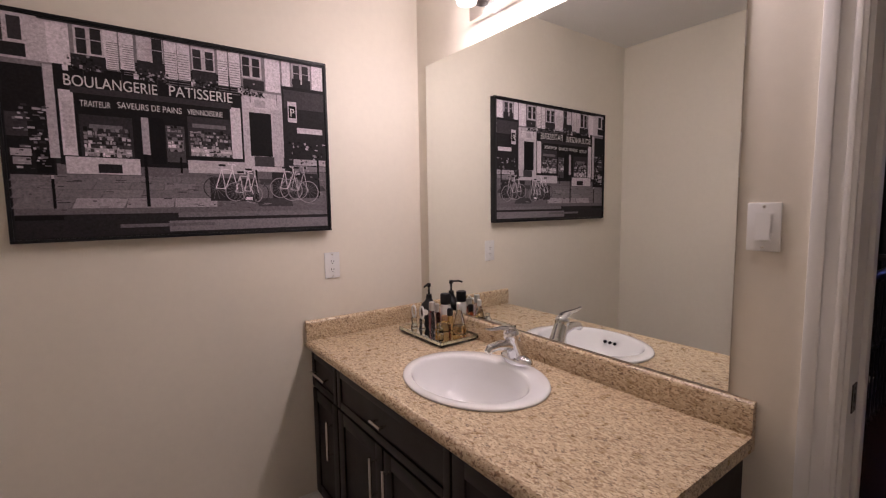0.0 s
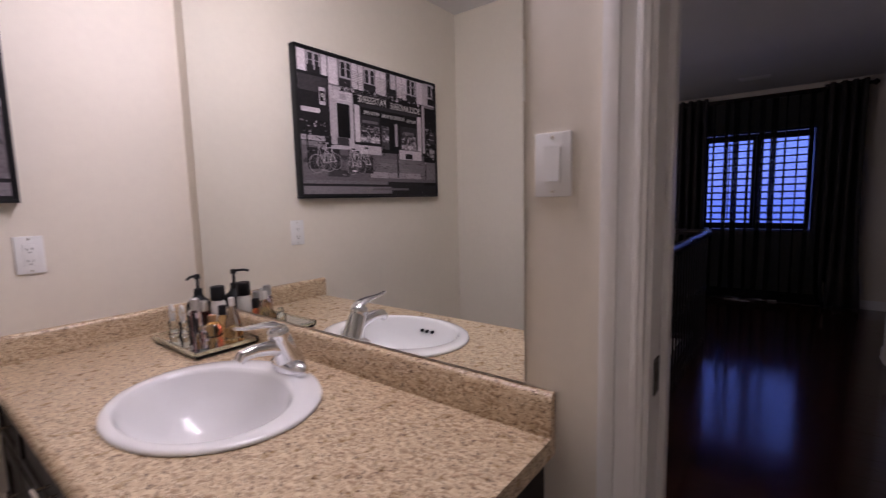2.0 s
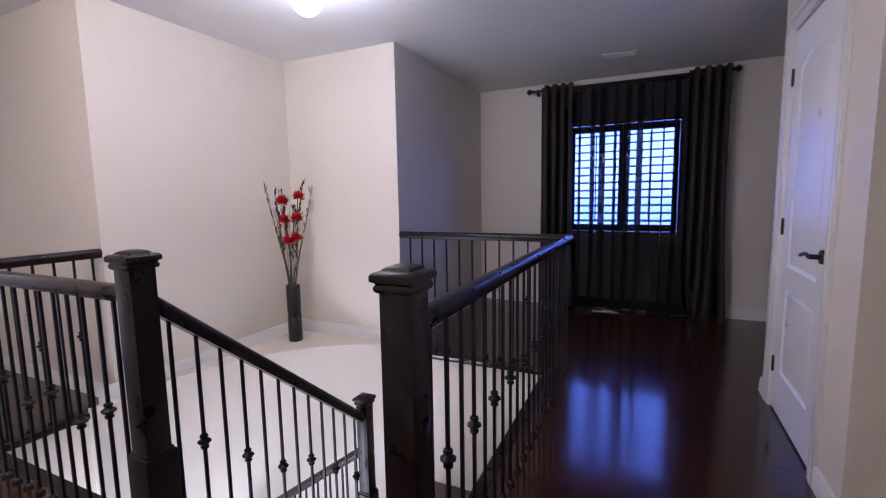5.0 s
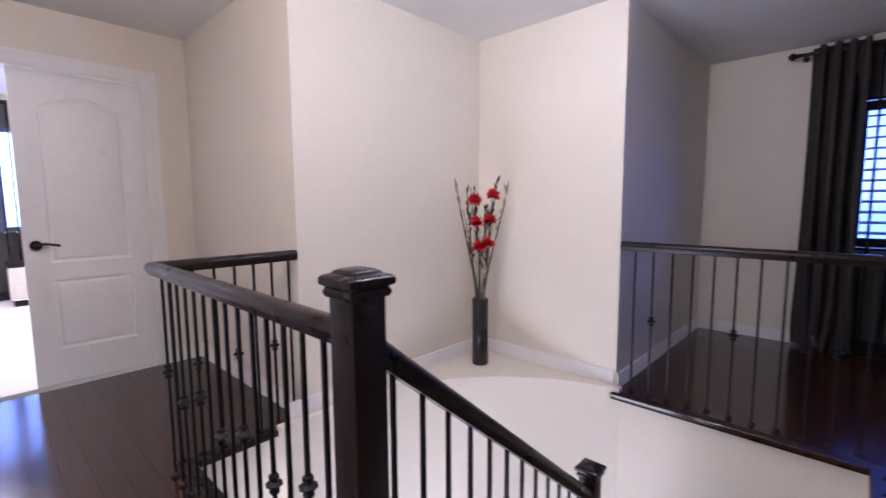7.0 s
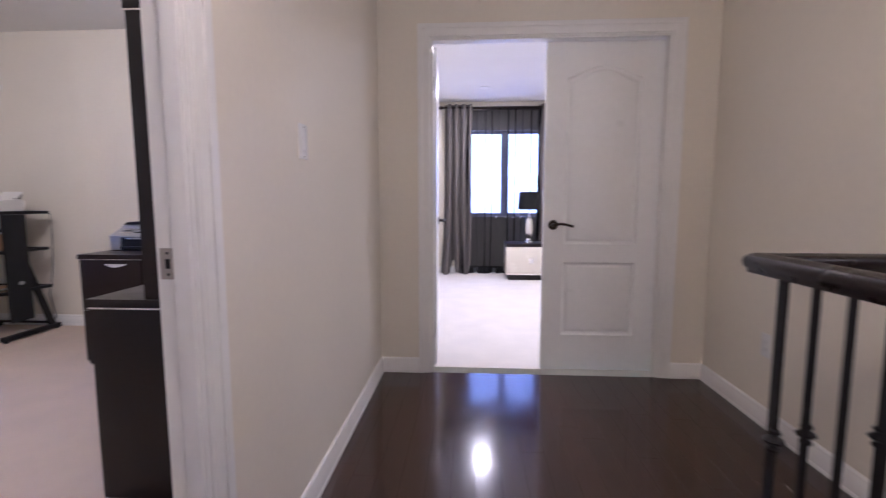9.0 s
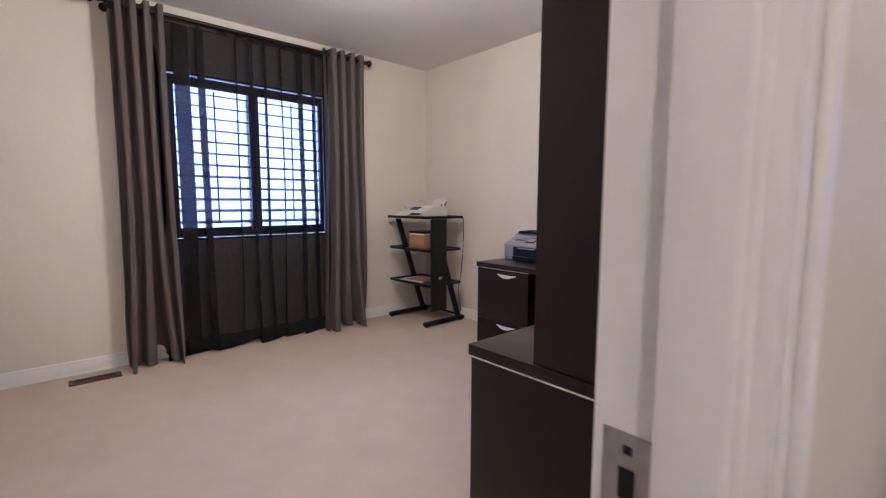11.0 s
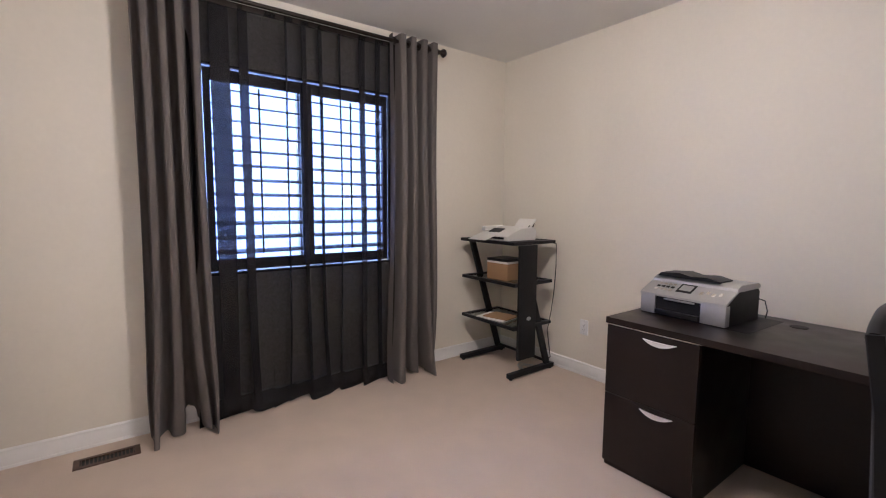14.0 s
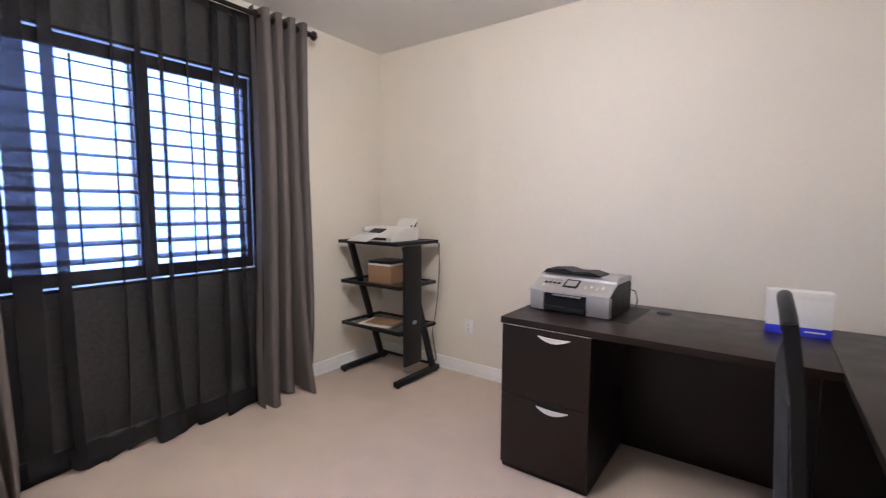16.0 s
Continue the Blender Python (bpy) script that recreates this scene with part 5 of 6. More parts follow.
ink(0.138, 0.305, 0.334, 0.384, 0.42)
ink(0.478, 0.324, 0.671, 0.391, 0.36)
ink(0.219, 0.311, 0.283, 0.354, 0.03)
ink(0.179, 0.385, 0.320, 0.583, 0.05)
ink(0.189, 0.392, 0.313, 0.430, 0.30)
ink(0.194, 0.477, 0.306, 0.489, 0.12)
ink(0.204, 0.521, 0.292, 0.540, 0.12)
ink(0.484, 0.411, 0.628, 0.620, 0.06)
ink(0.491, 0.419, 0.626, 0.456, 0.30)
ink(0.495, 0.518, 0.621, 0.528, 0.12)
ink(0.499, 0.563, 0.610, 0.584, 0.12)
ink(0.415, 0.376, 0.473, 0.563, 0.1)
ink(0.419, 0.436, 0.468, 0.500, 0.16)
ink(0.345, 0.408, 0.366, 0.592, 0.3)
ink(0.369, 0.364, 0.411, 0.594, 0.012)
ink(0.164, 0.679, 0.633, 0.708, 0.06)
ink(0.006, 0.800, 0.118, 0.994, 0.40)
ink(0.006, 0.869, 0.020, 0.967, 0.06)
ink(0.031, 0.881, 0.062, 0.980, 0.06)
ink(0.006, 0.810, 0.068, 0.867, 0.03)
ink(0.118, 0.801, 0.172, 0.994, 0.52)
ink(0.183, 0.839, 0.258, 0.994, 0.4)
ink(0.189, 0.862, 0.214, 0.977, 0.04)
ink(0.225, 0.866, 0.253, 0.983, 0.04)
ink(0.258, 0.806, 0.296, 0.994, 0.52)
ink(0.300, 0.814, 0.339, 0.994, 0.52)
ink(0.172, 0.795, 0.262, 0.857, 0.04)
ink(0.348, 0.846, 0.423, 0.993, 0.42)
ink(0.391, 0.868, 0.421, 0.986, 0.04)
ink(0.427, 0.800, 0.464, 0.994, 0.52)
ink(0.466, 0.802, 0.504, 0.994, 0.52)
ink(0.346, 0.803, 0.427, 0.870, 0.04)
ink(0.510, 0.851, 0.585, 0.989, 0.42)
ink(0.514, 0.868, 0.540, 0.969, 0.05)
ink(0.554, 0.870, 0.580, 0.966, 0.05)
ink(0.510, 0.806, 0.589, 0.863, 0.05)
ink(0.594, 0.802, 0.628, 0.994, 0.52)
ink(0.633, 0.803, 0.671, 0.994, 0.52)
ink(0.676, 0.861, 0.749, 0.991, 0.38)
ink(0.680, 0.871, 0.705, 0.975, 0.04)
ink(0.715, 0.872, 0.742, 0.973, 0.04)
ink(0.680, 0.799, 0.757, 0.855, 0.05)
ink(0.762, 0.802, 0.819, 0.993, 0.52)
ink(0.827, 0.825, 0.859, 0.992, 0.52)
ink(0.866, 0.841, 0.942, 0.992, 0.34)
ink(0.873, 0.857, 0.897, 0.975, 0.06)
ink(0.908, 0.857, 0.934, 0.976, 0.06)
ink(0.867, 0.841, 0.942, 0.897, 0.04)
ink(0.948, 0.839, 0.994, 0.994, 0.52)
ink(0.671, 0.343, 0.822, 0.789, 0.38)
ink(0.683, 0.698, 0.806, 0.762, 0.44)
ink(0.717, 0.705, 0.757, 0.746, 0.3)
ink(0.695, 0.430, 0.777, 0.675, 0.012)
ink(0.707, 0.372, 0.822, 0.429, 0.08)
ink(0.782, 0.375, 0.819, 0.701, 0.33)
ink(0.822, 0.372, 0.994, 0.846, 0.03)
ink(0.830, 0.720, 0.994, 0.827, 0.08)
ink(0.879, 0.579, 0.985, 0.611, 0.42)
ink(0.859, 0.387, 0.994, 0.423, 0.3)
ink(0.851, 0.351, 0.994, 0.383, 0.16)
ink(0.098, 0.142, 0.106, 0.291, 0.01)
ink(0.099, 0.278, 0.106, 0.295, 0.3)
ink(0.345, 0.147, 0.355, 0.410, 0.01)
ink(0.702, 0.182, 0.715, 0.350, 0.01)
ink(0.956, 0.204, 0.965, 0.425, 0.01)
ink(0.453, 0.321, 0.460, 0.403, 0.01)
ink(0.006, 0.088, 0.121, 0.109, 0.015)
ink(0.844, 0.640, 0.880, 0.760, 0.40)
ink(0.848, 0.665, 0.876, 0.735, 0.01)
for u in (0.150, 0.334, 0.505, 0.660):
    ink(u, 0.775, u + 0.014, 0.800, 0.50)
    ink(u + 0.004, 0.800, u + 0.010, 0.812, 0.30)
def bicycle(u, v, span, r, tone, rim):
    """A parked bicycle: two spoked wheels, diamond frame, fork, saddle and bars."""
    k = r / PH
    wheel(u, v, r, rim)
    wheel(u + span, v - 0.012, r, rim)
    for i in range(7):
        a = math.pi * i / 7
        for c in (u, u + span):
            spoke(c - r * math.cos(a) / PW, v - k * math.sin(a), c + r * math.cos(a) / PW, v + k * math.sin(a), 0.14, 0.0006)
    bb, seat, head = (u + span * 0.42, v - 0.004), (u + span * 0.30, v + 1.75 * k), (u + span * 0.80, v + 1.65 * k)
    for p, q in (((u, v), bb), ((u, v), seat), (bb, seat), (bb, head), (seat, head), (head, (u + span, v - 0.012))):
        spoke(*p, *q, tone, 0.0016)
    spoke(seat[0] - 0.010, seat[1] + 0.02, seat[0] + 0.014, seat[1] + 0.02, 0.02, 0.004)
    spoke(head[0] - 0.016, head[1] + 0.035, head[0] + 0.012, head[1] + 0.03, tone, 0.0022)
    spoke(*head, head[0] - 0.002, head[1] + 0.035, tone, 0.0022)


ink(0.545, 0.175, 0.700, 0.300, 0.045)
ink(0.770, 0.190, 0.960, 0.340, 0.040)
bicycle(0.565, 0.245, 0.075, 0.042, 0.55, 0.05)
bicycle(0.632, 0.225, 0.062, 0.036, 0.50, 0.22)
bicycle(0.665, 0.232, 0.050, 0.040, 0.42, 0.06)
bicycle(0.800, 0.250, 0.070, 0.040, 0.48, 0.20)
bicycle(0.845, 0.240, 0.068, 0.045, 0.30, 0.24)
ink(0.668, 0.180, 0.692, 0.196, 0.55)
# louvres of the painted shutters, paving joints and goods behind the glass
rnd = random.Random(8)
for u0, u1, v0, v1 in ((0.265, 0.301, 0.80, 0.94), (0.308, 0.343, 0.79, 0.94), (0.427, 0.461, 0.77, 0.94), (0.466, 0.50, 0.77, 0.94), (0.594, 0.627, 0.76, 0.94), (0.634, 0.668, 0.76, 0.94)):
    for i in range(14):
        v = v0 + (v1 - v0) * i / 14
        ink(u0, v, u1, v + 0.003, 0.16)
for u0, u1, v0, drift in ((0.188, 0.312, 0.388, 0.0), (0.490, 0.624, 0.414, 0.0), (0.420, 0.466, 0.430, 0.0)):
    for row in range(7):
        u = u0
        while u < u1:
            wid = rnd.uniform(0.003, 0.013)
            hgt = rnd.uniform(0.006, 0.020)
            ink(u, v0 + 0.020 * row, min(u1, u + wid), v0 + 0.020 * row + hgt, rnd.choice((0.6, 0.45, 0.3, 0.2, 0.1, 0.04)) * (1.0 - 0.10 * row))
            u += wid + rnd.uniform(0.0, 0.004)
for i in range(260):
    u, v = rnd.choice(((0.174, 0.785), (0.356, 0.775), (0.515, 0.77), (0.675, 0.765)))
    u, v = u + rnd.uniform(-0.012, 0.075), v + rnd.uniform(-0.01, 0.065) * rnd.random()
    ink(u, v, u + rnd.uniform(0.003, 0.009), v + rnd.uniform(0.004, 0.012), rnd.choice((0.01, 0.03, 0.05, 0.10, 0.25)))
for i in range(60):
    u, v = rnd.uniform(0.02, 0.095), rnd.uniform(0.32, 0.6)
    ink(u, v, u + rnd.uniform(0.004, 0.02), v + rnd.uniform(0.003, 0.012), rnd.choice((0.05, 0.12, 0.3)))
for i in range(60):
    u, v = rnd.uniform(0.84, 0.985), rnd.uniform(0.30, 0.52)
    ink(u, v, u + rnd.uniform(0.003, 0.012), v + rnd.uniform(0.004, 0.014), rnd.choice((0.01, 0.12, 0.3)))
# window bars, cornice lines and facade joints of the upper storey
for u in (0.222, 0.388, 0.548, 0.711, 0.903):
    ink(u - 0.003, 0.865, u + 0.003, 0.975, 0.4)
for u0, u1 in ((0.189, 0.255), (0.365, 0.421), (0.514, 0.580), (0.680, 0.742), (0.873, 0.934)):
    ink(u0, 0.925, u1, 0.929, 0.3)
ink(0.10, 0.985, 0.994, 0.992, 0.06)
for i in range(9):
    ink(0.10 + 0.1 * i, 0.727, 0.102 + 0.1 * i, 0.79, 0.06)
me = bpy.data.meshes.new("print")
verts, faces, greys = [], [], []
for k, (pts, g) in enumerate(shapes):
    base = len(verts)
    for u, v in pts:
        verts.append((-PW / 2 + 0.010 + u * (PW - 0.02), -0.0345 - k * 0.000004, 0.010 + v * (PH - 0.02)))
    faces.append(tuple(range(base, base + 4)))
    greys.append(min(0.85, g * 1.38) if g > 0.1 else g * 0.7)
me.from_pydata(verts, [], faces)
col = me.color_attributes.new("ink", "FLOAT_COLOR", "CORNER")
for poly, g in zip(me.polygons, greys):
    for li in poly.loop_indices:
        col.data[li].color = (g * TONE[0], g * TONE[1], g * TONE[2], 1)
me.materials.append(INK)
part("print", me, INK, pic, "black and white street photograph")
part("board", box(BM(), -PW / 2 + 0.010, -0.034, 0.010, PW / 2 - 0.010, -0.020, PH - 0.010), BLACK, pic)
LETTER = material("printed_letters", (0.62, 0.58, 0.58), rough=0.55, vary=0.1)


def letters(text, u0, u1, v, hv, mat=None):
    cu = bpy.data.curves.new("lettering", "FONT")
    cu.body, cu.align_x, cu.align_y = text, "CENTER", "CENTER"
    tmp = new("lettering", cu)
    bpy.context.view_layer.update()
    mesh = bpy.data.meshes.new_from_object(tmp.evaluated_get(bpy.context.evaluated_depsgraph_get()))
    bpy.data.objects.remove(tmp)
    co = [vtx.co.copy() for vtx in mesh.vertices]
    x0, x1 = min(c.x for c in co), max(c.x for c in co)
    y0, y1 = min(c.y for c in co), max(c.y for c in co)
    for vtx in mesh.vertices:
        fx, fy = (vtx.co.x - x0) / (x1 - x0), (vtx.co.y - y0) / (y1 - y0)
        vtx.co = (-PW / 2 + 0.01 + (u0 + (u1 - u0) * fx) * (PW - 0.02), -0.0372, 0.010 + (v + hv * (fy - 0.5)) * (PH - 0.02))
    mesh.materials.append(mat or LETTER)
    part("lettering", mesh, LETTER, pic)


letters("BOULANGERIE", 0.150, 0.399, 0.734, 0.051)
letters("PATISSERIE", 0.434, 0.638, 0.739, 0.053)
letters("TRAITEUR", 0.185, 0.265, 0.634, 0.028)
letters("SAVEURS DE PAINS", 0.283, 0.468, 0.641, 0.030)
letters("VIENNOISERIE", 0.486, 0.601, 0.643, 0.028)
letters("P", 0.854, 0.870, 0.696, 0.046)

# ---- office ----
DZ = 0.743


def crescent_handle(parent, x, y, z):
    bm = BM()
    n = 12
    top_, bot_ = [], []
    for i in range(n + 1):
        f = i / n * 2 - 1
        top_.append((f * 0.075, 0.008))
        bot_.append((f * 0.075, 0.008 - 0.021 * (1 - f * f)))
    prism(bm, top_ + bot_[::-1][1:-1], lambda u, v, w: Vector((x + u, y - 0.018 + 0.010 * (abs(u) / 0.075) ** 2 - w, z + v)), 0.008)
    return part("handle", bm, ALU, parent, "silver crescent pull handle", 40)


desk = thing("desk", (0.40, 4.96, 0), "dark espresso laminate desk with a two-drawer pedestal", "desk")
o = desk.matrix_world.translation
bm = BM()
box(bm, -0.509 - o.x, 4.628 - o.y, DZ - 0.030, 0.70 - o.x, 5.285 - o.y, DZ, 0.002)
part("desktop", bm, LAMIN, desk)
part("edge_strip", box(BM(), -0.508 - o.x, 4.634 - o.y, DZ - 0.034, -0.083 - o.x, 4.66 - o.y, DZ - 0.030), STEEL, desk, "thin silver strip under the desktop edge")
bm = BM()
box(bm, -0.503 - o.x, 4.655 - o.y, 0.0, -0.087 - o.x, 5.26 - o.y, DZ - 0.034)
part("pedestal", bm, LAMIN, desk)
for z0, z1, zh in ((0.375, DZ - 0.037, 0.675), (0.03, 0.371, 0.350)):
    d = part("drawer", box(BM(), -0.503 - o.x, 4.636 - o.y, z0, -0.087 - o.x, 4.654 - o.y, z1, 0.0015), LAMIN, desk)
    crescent_handle(d, -0.245 - o.x, 4.636 - o.y, zh)
part("modesty_panel", box(BM(), -0.087 - o.x, 5.205 - o.y, 0.0, 0.70 - o.x, 5.225 - o.y, DZ - 0.032), LAMIN, desk)
bm = BM()
lathe(bm, [(0.034, DZ - 0.001), (0.034, DZ + 0.003), (0.028, DZ + 0.004), (0.001, DZ + 0.0035)], 24, (0.10 - o.x, 5.15 - o.y, 0))
part("cable_grommet", bm, BLACK, desk, "round black cable grommet")

ret = thing("desk_return", (1.03, 4.1, 0), "dark espresso laminate corner desk with a side pedestal", "desk")
o = ret.matrix_world.translation
part("desktop", box(BM(), 0.693 - o.x, 3.361 - o.y, DZ - 0.030, 1.385 - o.x, 3.810 - o.y, DZ, 0.002), LAMIN, ret)
part("desktop", box(BM(), 0.703 - o.x, 3.814 - o.y, DZ - 0.030, 1.385 - o.x, 5.285 - o.y, DZ - 0.002, 0.002), LAMIN, ret)
part("edge_strip", box(BM(), 0.697 - o.x, 3.364 - o.y, DZ - 0.036, 1.385 - o.x, 3.42 - o.y, DZ - 0.030), STEEL, ret, "thin silver strip under the desktop edge")
part("pedestal", box(BM(), 0.70 - o.x, 3.366 - o.y, 0.0, 1.385 - o.x, 3.806 - o.y, DZ - 0.036, 0.0015), LAMIN, ret)
part("back_panel", box(BM(), 1.34 - o.x, 3.81 - o.y, 0.15, 1.36 - o.x, 5.25 - o.y, DZ - 0.036), LAMIN, ret)
part("end_panel", box(BM(), 0.702 - o.x, 5.20 - o.y, 0.0, 1.34 - o.x, 5.225 - o.y, DZ - 0.036), LAMIN, ret)

hutch = thing("desk_hutch", (1.14, 3.59, DZ), "tall dark espresso shelf unit standing on the desk", "shelf unit")
o = hutch.matrix_world.translation
HT = 1.70
for y in (3.366, 3.780):
    part("side_panel", box(BM(), 0.908 - o.x, y - o.y, 0, 1.385 - o.x, y + 0.026 - o.y, HT - DZ, 0.001), LAMIN, hutch)
for z in (0.35, 0.65):
    part("shelf", box(BM(), 0.93 - o.x, 3.392 - o.y, z, 1.38 - o.x, 3.780 - o.y, z + 0.02), LAMIN, hutch)
part("back_panel", box(BM(), 1.38 - o.x, 3.392 - o.y, 0, 1.385 - o.x, 3.780 - o.y, HT - DZ), LAMIN, hutch)
part("edge_strip", box(BM(), 0.906 - o.x, 3.362 - o.y, HT - DZ, 1.385 - o.x, 3.808 - o.y, HT - DZ + 0.005), STEEL, hutch, "thin silver strip under the top")
part("top_board", box(BM(), 0.904 - o.x, 3.36 - o.y, HT - DZ + 0.005, 1.385 - o.x, 3.81 - o.y, HT - DZ + 0.05, 0.002), LAMIN, hutch)

# chair: tall loop back, its seat under the return
chair = thing("office_chair", (0.755, 4.057, 0), "black chair with a padded back and looped top rail", "chair")


def strut(name, pts, r, mat=BLACK, seg=10):
    bm = BM()
    sweep(bm, [Vector(p) for p in pts], [(-r, -r * 0.8), (-r * 0.8, -r), (r * 0.8, -r), (r, -r * 0.8), (r, r * 0.8), (r * 0.8, r), (-r * 0.8, r), (-r, r * 0.8)])
    return part(name, bm, mat, chair)


yl, yr = -0.150, 0.150
for y in (yl, yr):
    strut("back_post", [(-0.195, y, 0.44), (-0.188, y, 0.62), (-0.206, y, 0.88), (-0.228, y, 1.028)], 0.0140)
    strut("rear_leg", [(-0.20, y, 0.46), (-0.20, y * 1.05, 0.25), (-0.235, y * 1.15, 0.0)], 0.016)
    strut("front_leg", [(0.20, y * 0.95, 0.44), (0.225, y * 0.98, 0.0)], 0.016)
bm = BM()
pts = [Vector((-0.228 - 0.006 * math.sin(math.pi * i / 12), yl + (yr - yl) * i / 12, 1.018 + 0.034 * math.sin(math.pi * i / 12) ** 0.6)) for i in range(13)]
tube(bm, pts, 0.0155, 12)
part("top_rail", bm, BLACK, chair, "arched black grip rail")
bm = BM()
ny, nz = 8, 10
grid = [[bm.verts.new((-0.200 - 0.022 * math.sin(math.pi * i / ny) - 0.020 * (j / nz), yl + 0.01 + (yr - yl - 0.02) * i / ny, 0.47 + (0.385 + 0.085 * i / ny) * j / nz)) for i in range(ny + 1)] for j in range(nz + 1)]
for a, b in zip(grid, grid[1:]):
    for i in range(ny):
        bm.faces.new((a[i], a[i + 1], b[i + 1], b[i]))
ex = bmesh.ops.extrude_face_region(bm, geom=bm.faces[:])
bmesh.ops.translate(bm, verts=[g for g in ex["geom"] if isinstance(g, bmesh.types.BMVert)], vec=(0.028, 0, 0))
part("backrest", bm, MESHB, chair, "black fabric back pad")
part("seat", box(BM(), -0.21, -0.20, 0.43, 0.24, 0.20, 0.49, 0.02), MESHB, chair, "black fabric seat")

# multifunction printer on the desk
prt = thing("printer", (-0.265, 5.02, DZ), "silver and black multifunction inkjet printer on the desk", "printer", "", "", -3)
bm = BM()
W2, D2 = 0.205, 0.165
prism(bm, [(-D2, 0.0), (D2, 0.0), (D2, 0.135), (D2 - 0.02, 0.150), (-D2 + 0.10, 0.150), (-D2 + 0.015, 0.108), (-D2, 0.095)], lambda u, v, w: Vector((-W2 + w, u, v)), 2 * W2)
part("body", bm, BLACK, prt, "black printer shell", 30)
for x0, x1 in ((-W2 - 0.002, -W2 + 0.075), (W2 - 0.11, W2 + 0.002)):
    part("front_block", box(BM(), x0, -D2 - 0.012, 0.004, x1, -D2 + 0.03, 0.098, 0.004), SILVER, prt, "silver front block")
part("paper_tray", box(BM(), -W2 + 0.08, -D2 - 0.02, 0.01, W2 - 0.115, -D2 + 0.02, 0.03, 0.003), BLACK, prt)
part("tray_lip", box(BM(), -W2 + 0.12, -D2 - 0.012, 0.082, W2 - 0.14, -D2 - 0.004, 0.090, 0.002), SILVER, prt)
bm = BM()
prism(bm, [(-D2 - 0.016, 0.095), (-D2 + 0.105, 0.152), (-D2 + 0.105, 0.160), (-D2 - 0.006, 0.112), (-D2 - 0.016, 0.106)], lambda u, v, w: Vector((-W2 - 0.003 + w, u, v)), 2 * W2 + 0.006)
ctl = part("control_panel", bm, SILVER, prt, "sloped silver control panel")


def on_panel(name, x0, x1, f0, f1, mat, up=0.0015):
    b = BM()
    y0_, y1_ = -D2 - 0.006 + 0.111 * f0, -D2 - 0.006 + 0.111 * f1
    z0_, z1_ = 0.112 + 0.048 * f0, 0.112 + 0.048 * f1
    vs = [b.verts.new(p) for p in ((x0, y0_, z0_ + up), (x1, y0_, z0_ + up), (x1, y1_, z1_ + up), (x0, y1_, z1_ + up), (x0, y0_, z0_ - 0.002), (x1, y0_, z0_ - 0.002), (x1, y1_, z1_ - 0.002), (x0, y1_, z1_ - 0.002))]
    for q in ((0, 1, 2, 3), (0, 4, 5, 1), (1, 5, 6, 2), (2, 6, 7, 3), (3, 7, 4, 0)):
        b.faces.new([vs[i] for i in q])
    part(name, b, mat, ctl)


on_panel("screen", -0.045, 0.03, 0.25, 0.85, BLACK, 0.003)
on_panel("display", -0.036, 0.021, 0.36, 0.76, SILVER, 0.0036)
for i in range(4):
    for j in range(3):
        on_panel("button", -0.155 + 0.024 * i, -0.138 + 0.024 * i, 0.22 + 0.22 * j, 0.34 + 0.22 * j, BLACK if j == 1 else STEEL)
for i in range(4):
    on_panel("button", 0.065 + 0.028 * i, 0.080 + 0.028 * i, 0.3 + 0.1 * (i % 2), 0.5 + 0.1 * (i % 2), STEEL)
bm = BM()
prism(bm, [(-D2 + 0.09, 0.150), (D2 + 0.002, 0.150), (D2 + 0.002, 0.168), (D2 - 0.02, 0.176), (-D2 + 0.13, 0.180), (-D2 + 0.095, 0.165)], lambda u, v, w: Vector((-W2 - 0.001 + w, u, v)), 2 * W2 + 0.002)
lid = part("scanner_lid", bm, SILVER, prt, "silver scanner lid")
bm = BM()
prism(bm, [(-W2 + 0.01, 0.178), (-W2 + 0.03, 0.196), (-W2 + 0.13, 0.204), (-0.02, 0.192), (0.06, 0.198), (0.12, 0.184), (0.12, 0.178)], lambda u, v, w: Vector((u, -D2 + 0.11 + w, v)), 0.13)
part("document_feeder", bm, BLACK, lid, "black document feeder")
bm = BM()
tube(bm, [(0.20, 0.16, 0.10), (0.225, 0.18, 0.09), (0.235, 0.19, 0.04), (0.225, 0.20, 0.004)], 0.003, 6)
part("cable", bm, BLACK, prt)
mat_p = thing("desk_mat", (-0.24, 5.02, DZ), "thin black mat under the printer", "mat", "", "", -3)
part("sheet", box(BM(), -0.23, -0.16, 0.0, 0.26, 0.20, 0.0012), BLACK, mat_p)
prt.location.z += 0.0013
prt.scale = (0.95, 0.95, 0.98)

wb = thing("box", (0.60, 5.10, DZ), "small white cardboard box with a blue band at its foot", "box", "", "", 3)
part("carton", box(BM(), -0.105, -0.03, 0.035, 0.105, 0.04, 0.175, 0.001), PAPER, wb)
part("blue_band", box(BM(), -0.106, -0.031, 0.0, 0.106, 0.041, 0.0352, 0.001), BLUE, wb, "blue printed band")
part("lid", box(BM(), -0.107, -0.032, 0.150, 0.107, 0.042, 0.178, 0.001), PAPER, wb)
part("bar", box(BM(), 0.02, -0.0318, 0.016, 0.085, -0.0310, 0.022), PAPER, wb, "pale unreadable lettering bar")

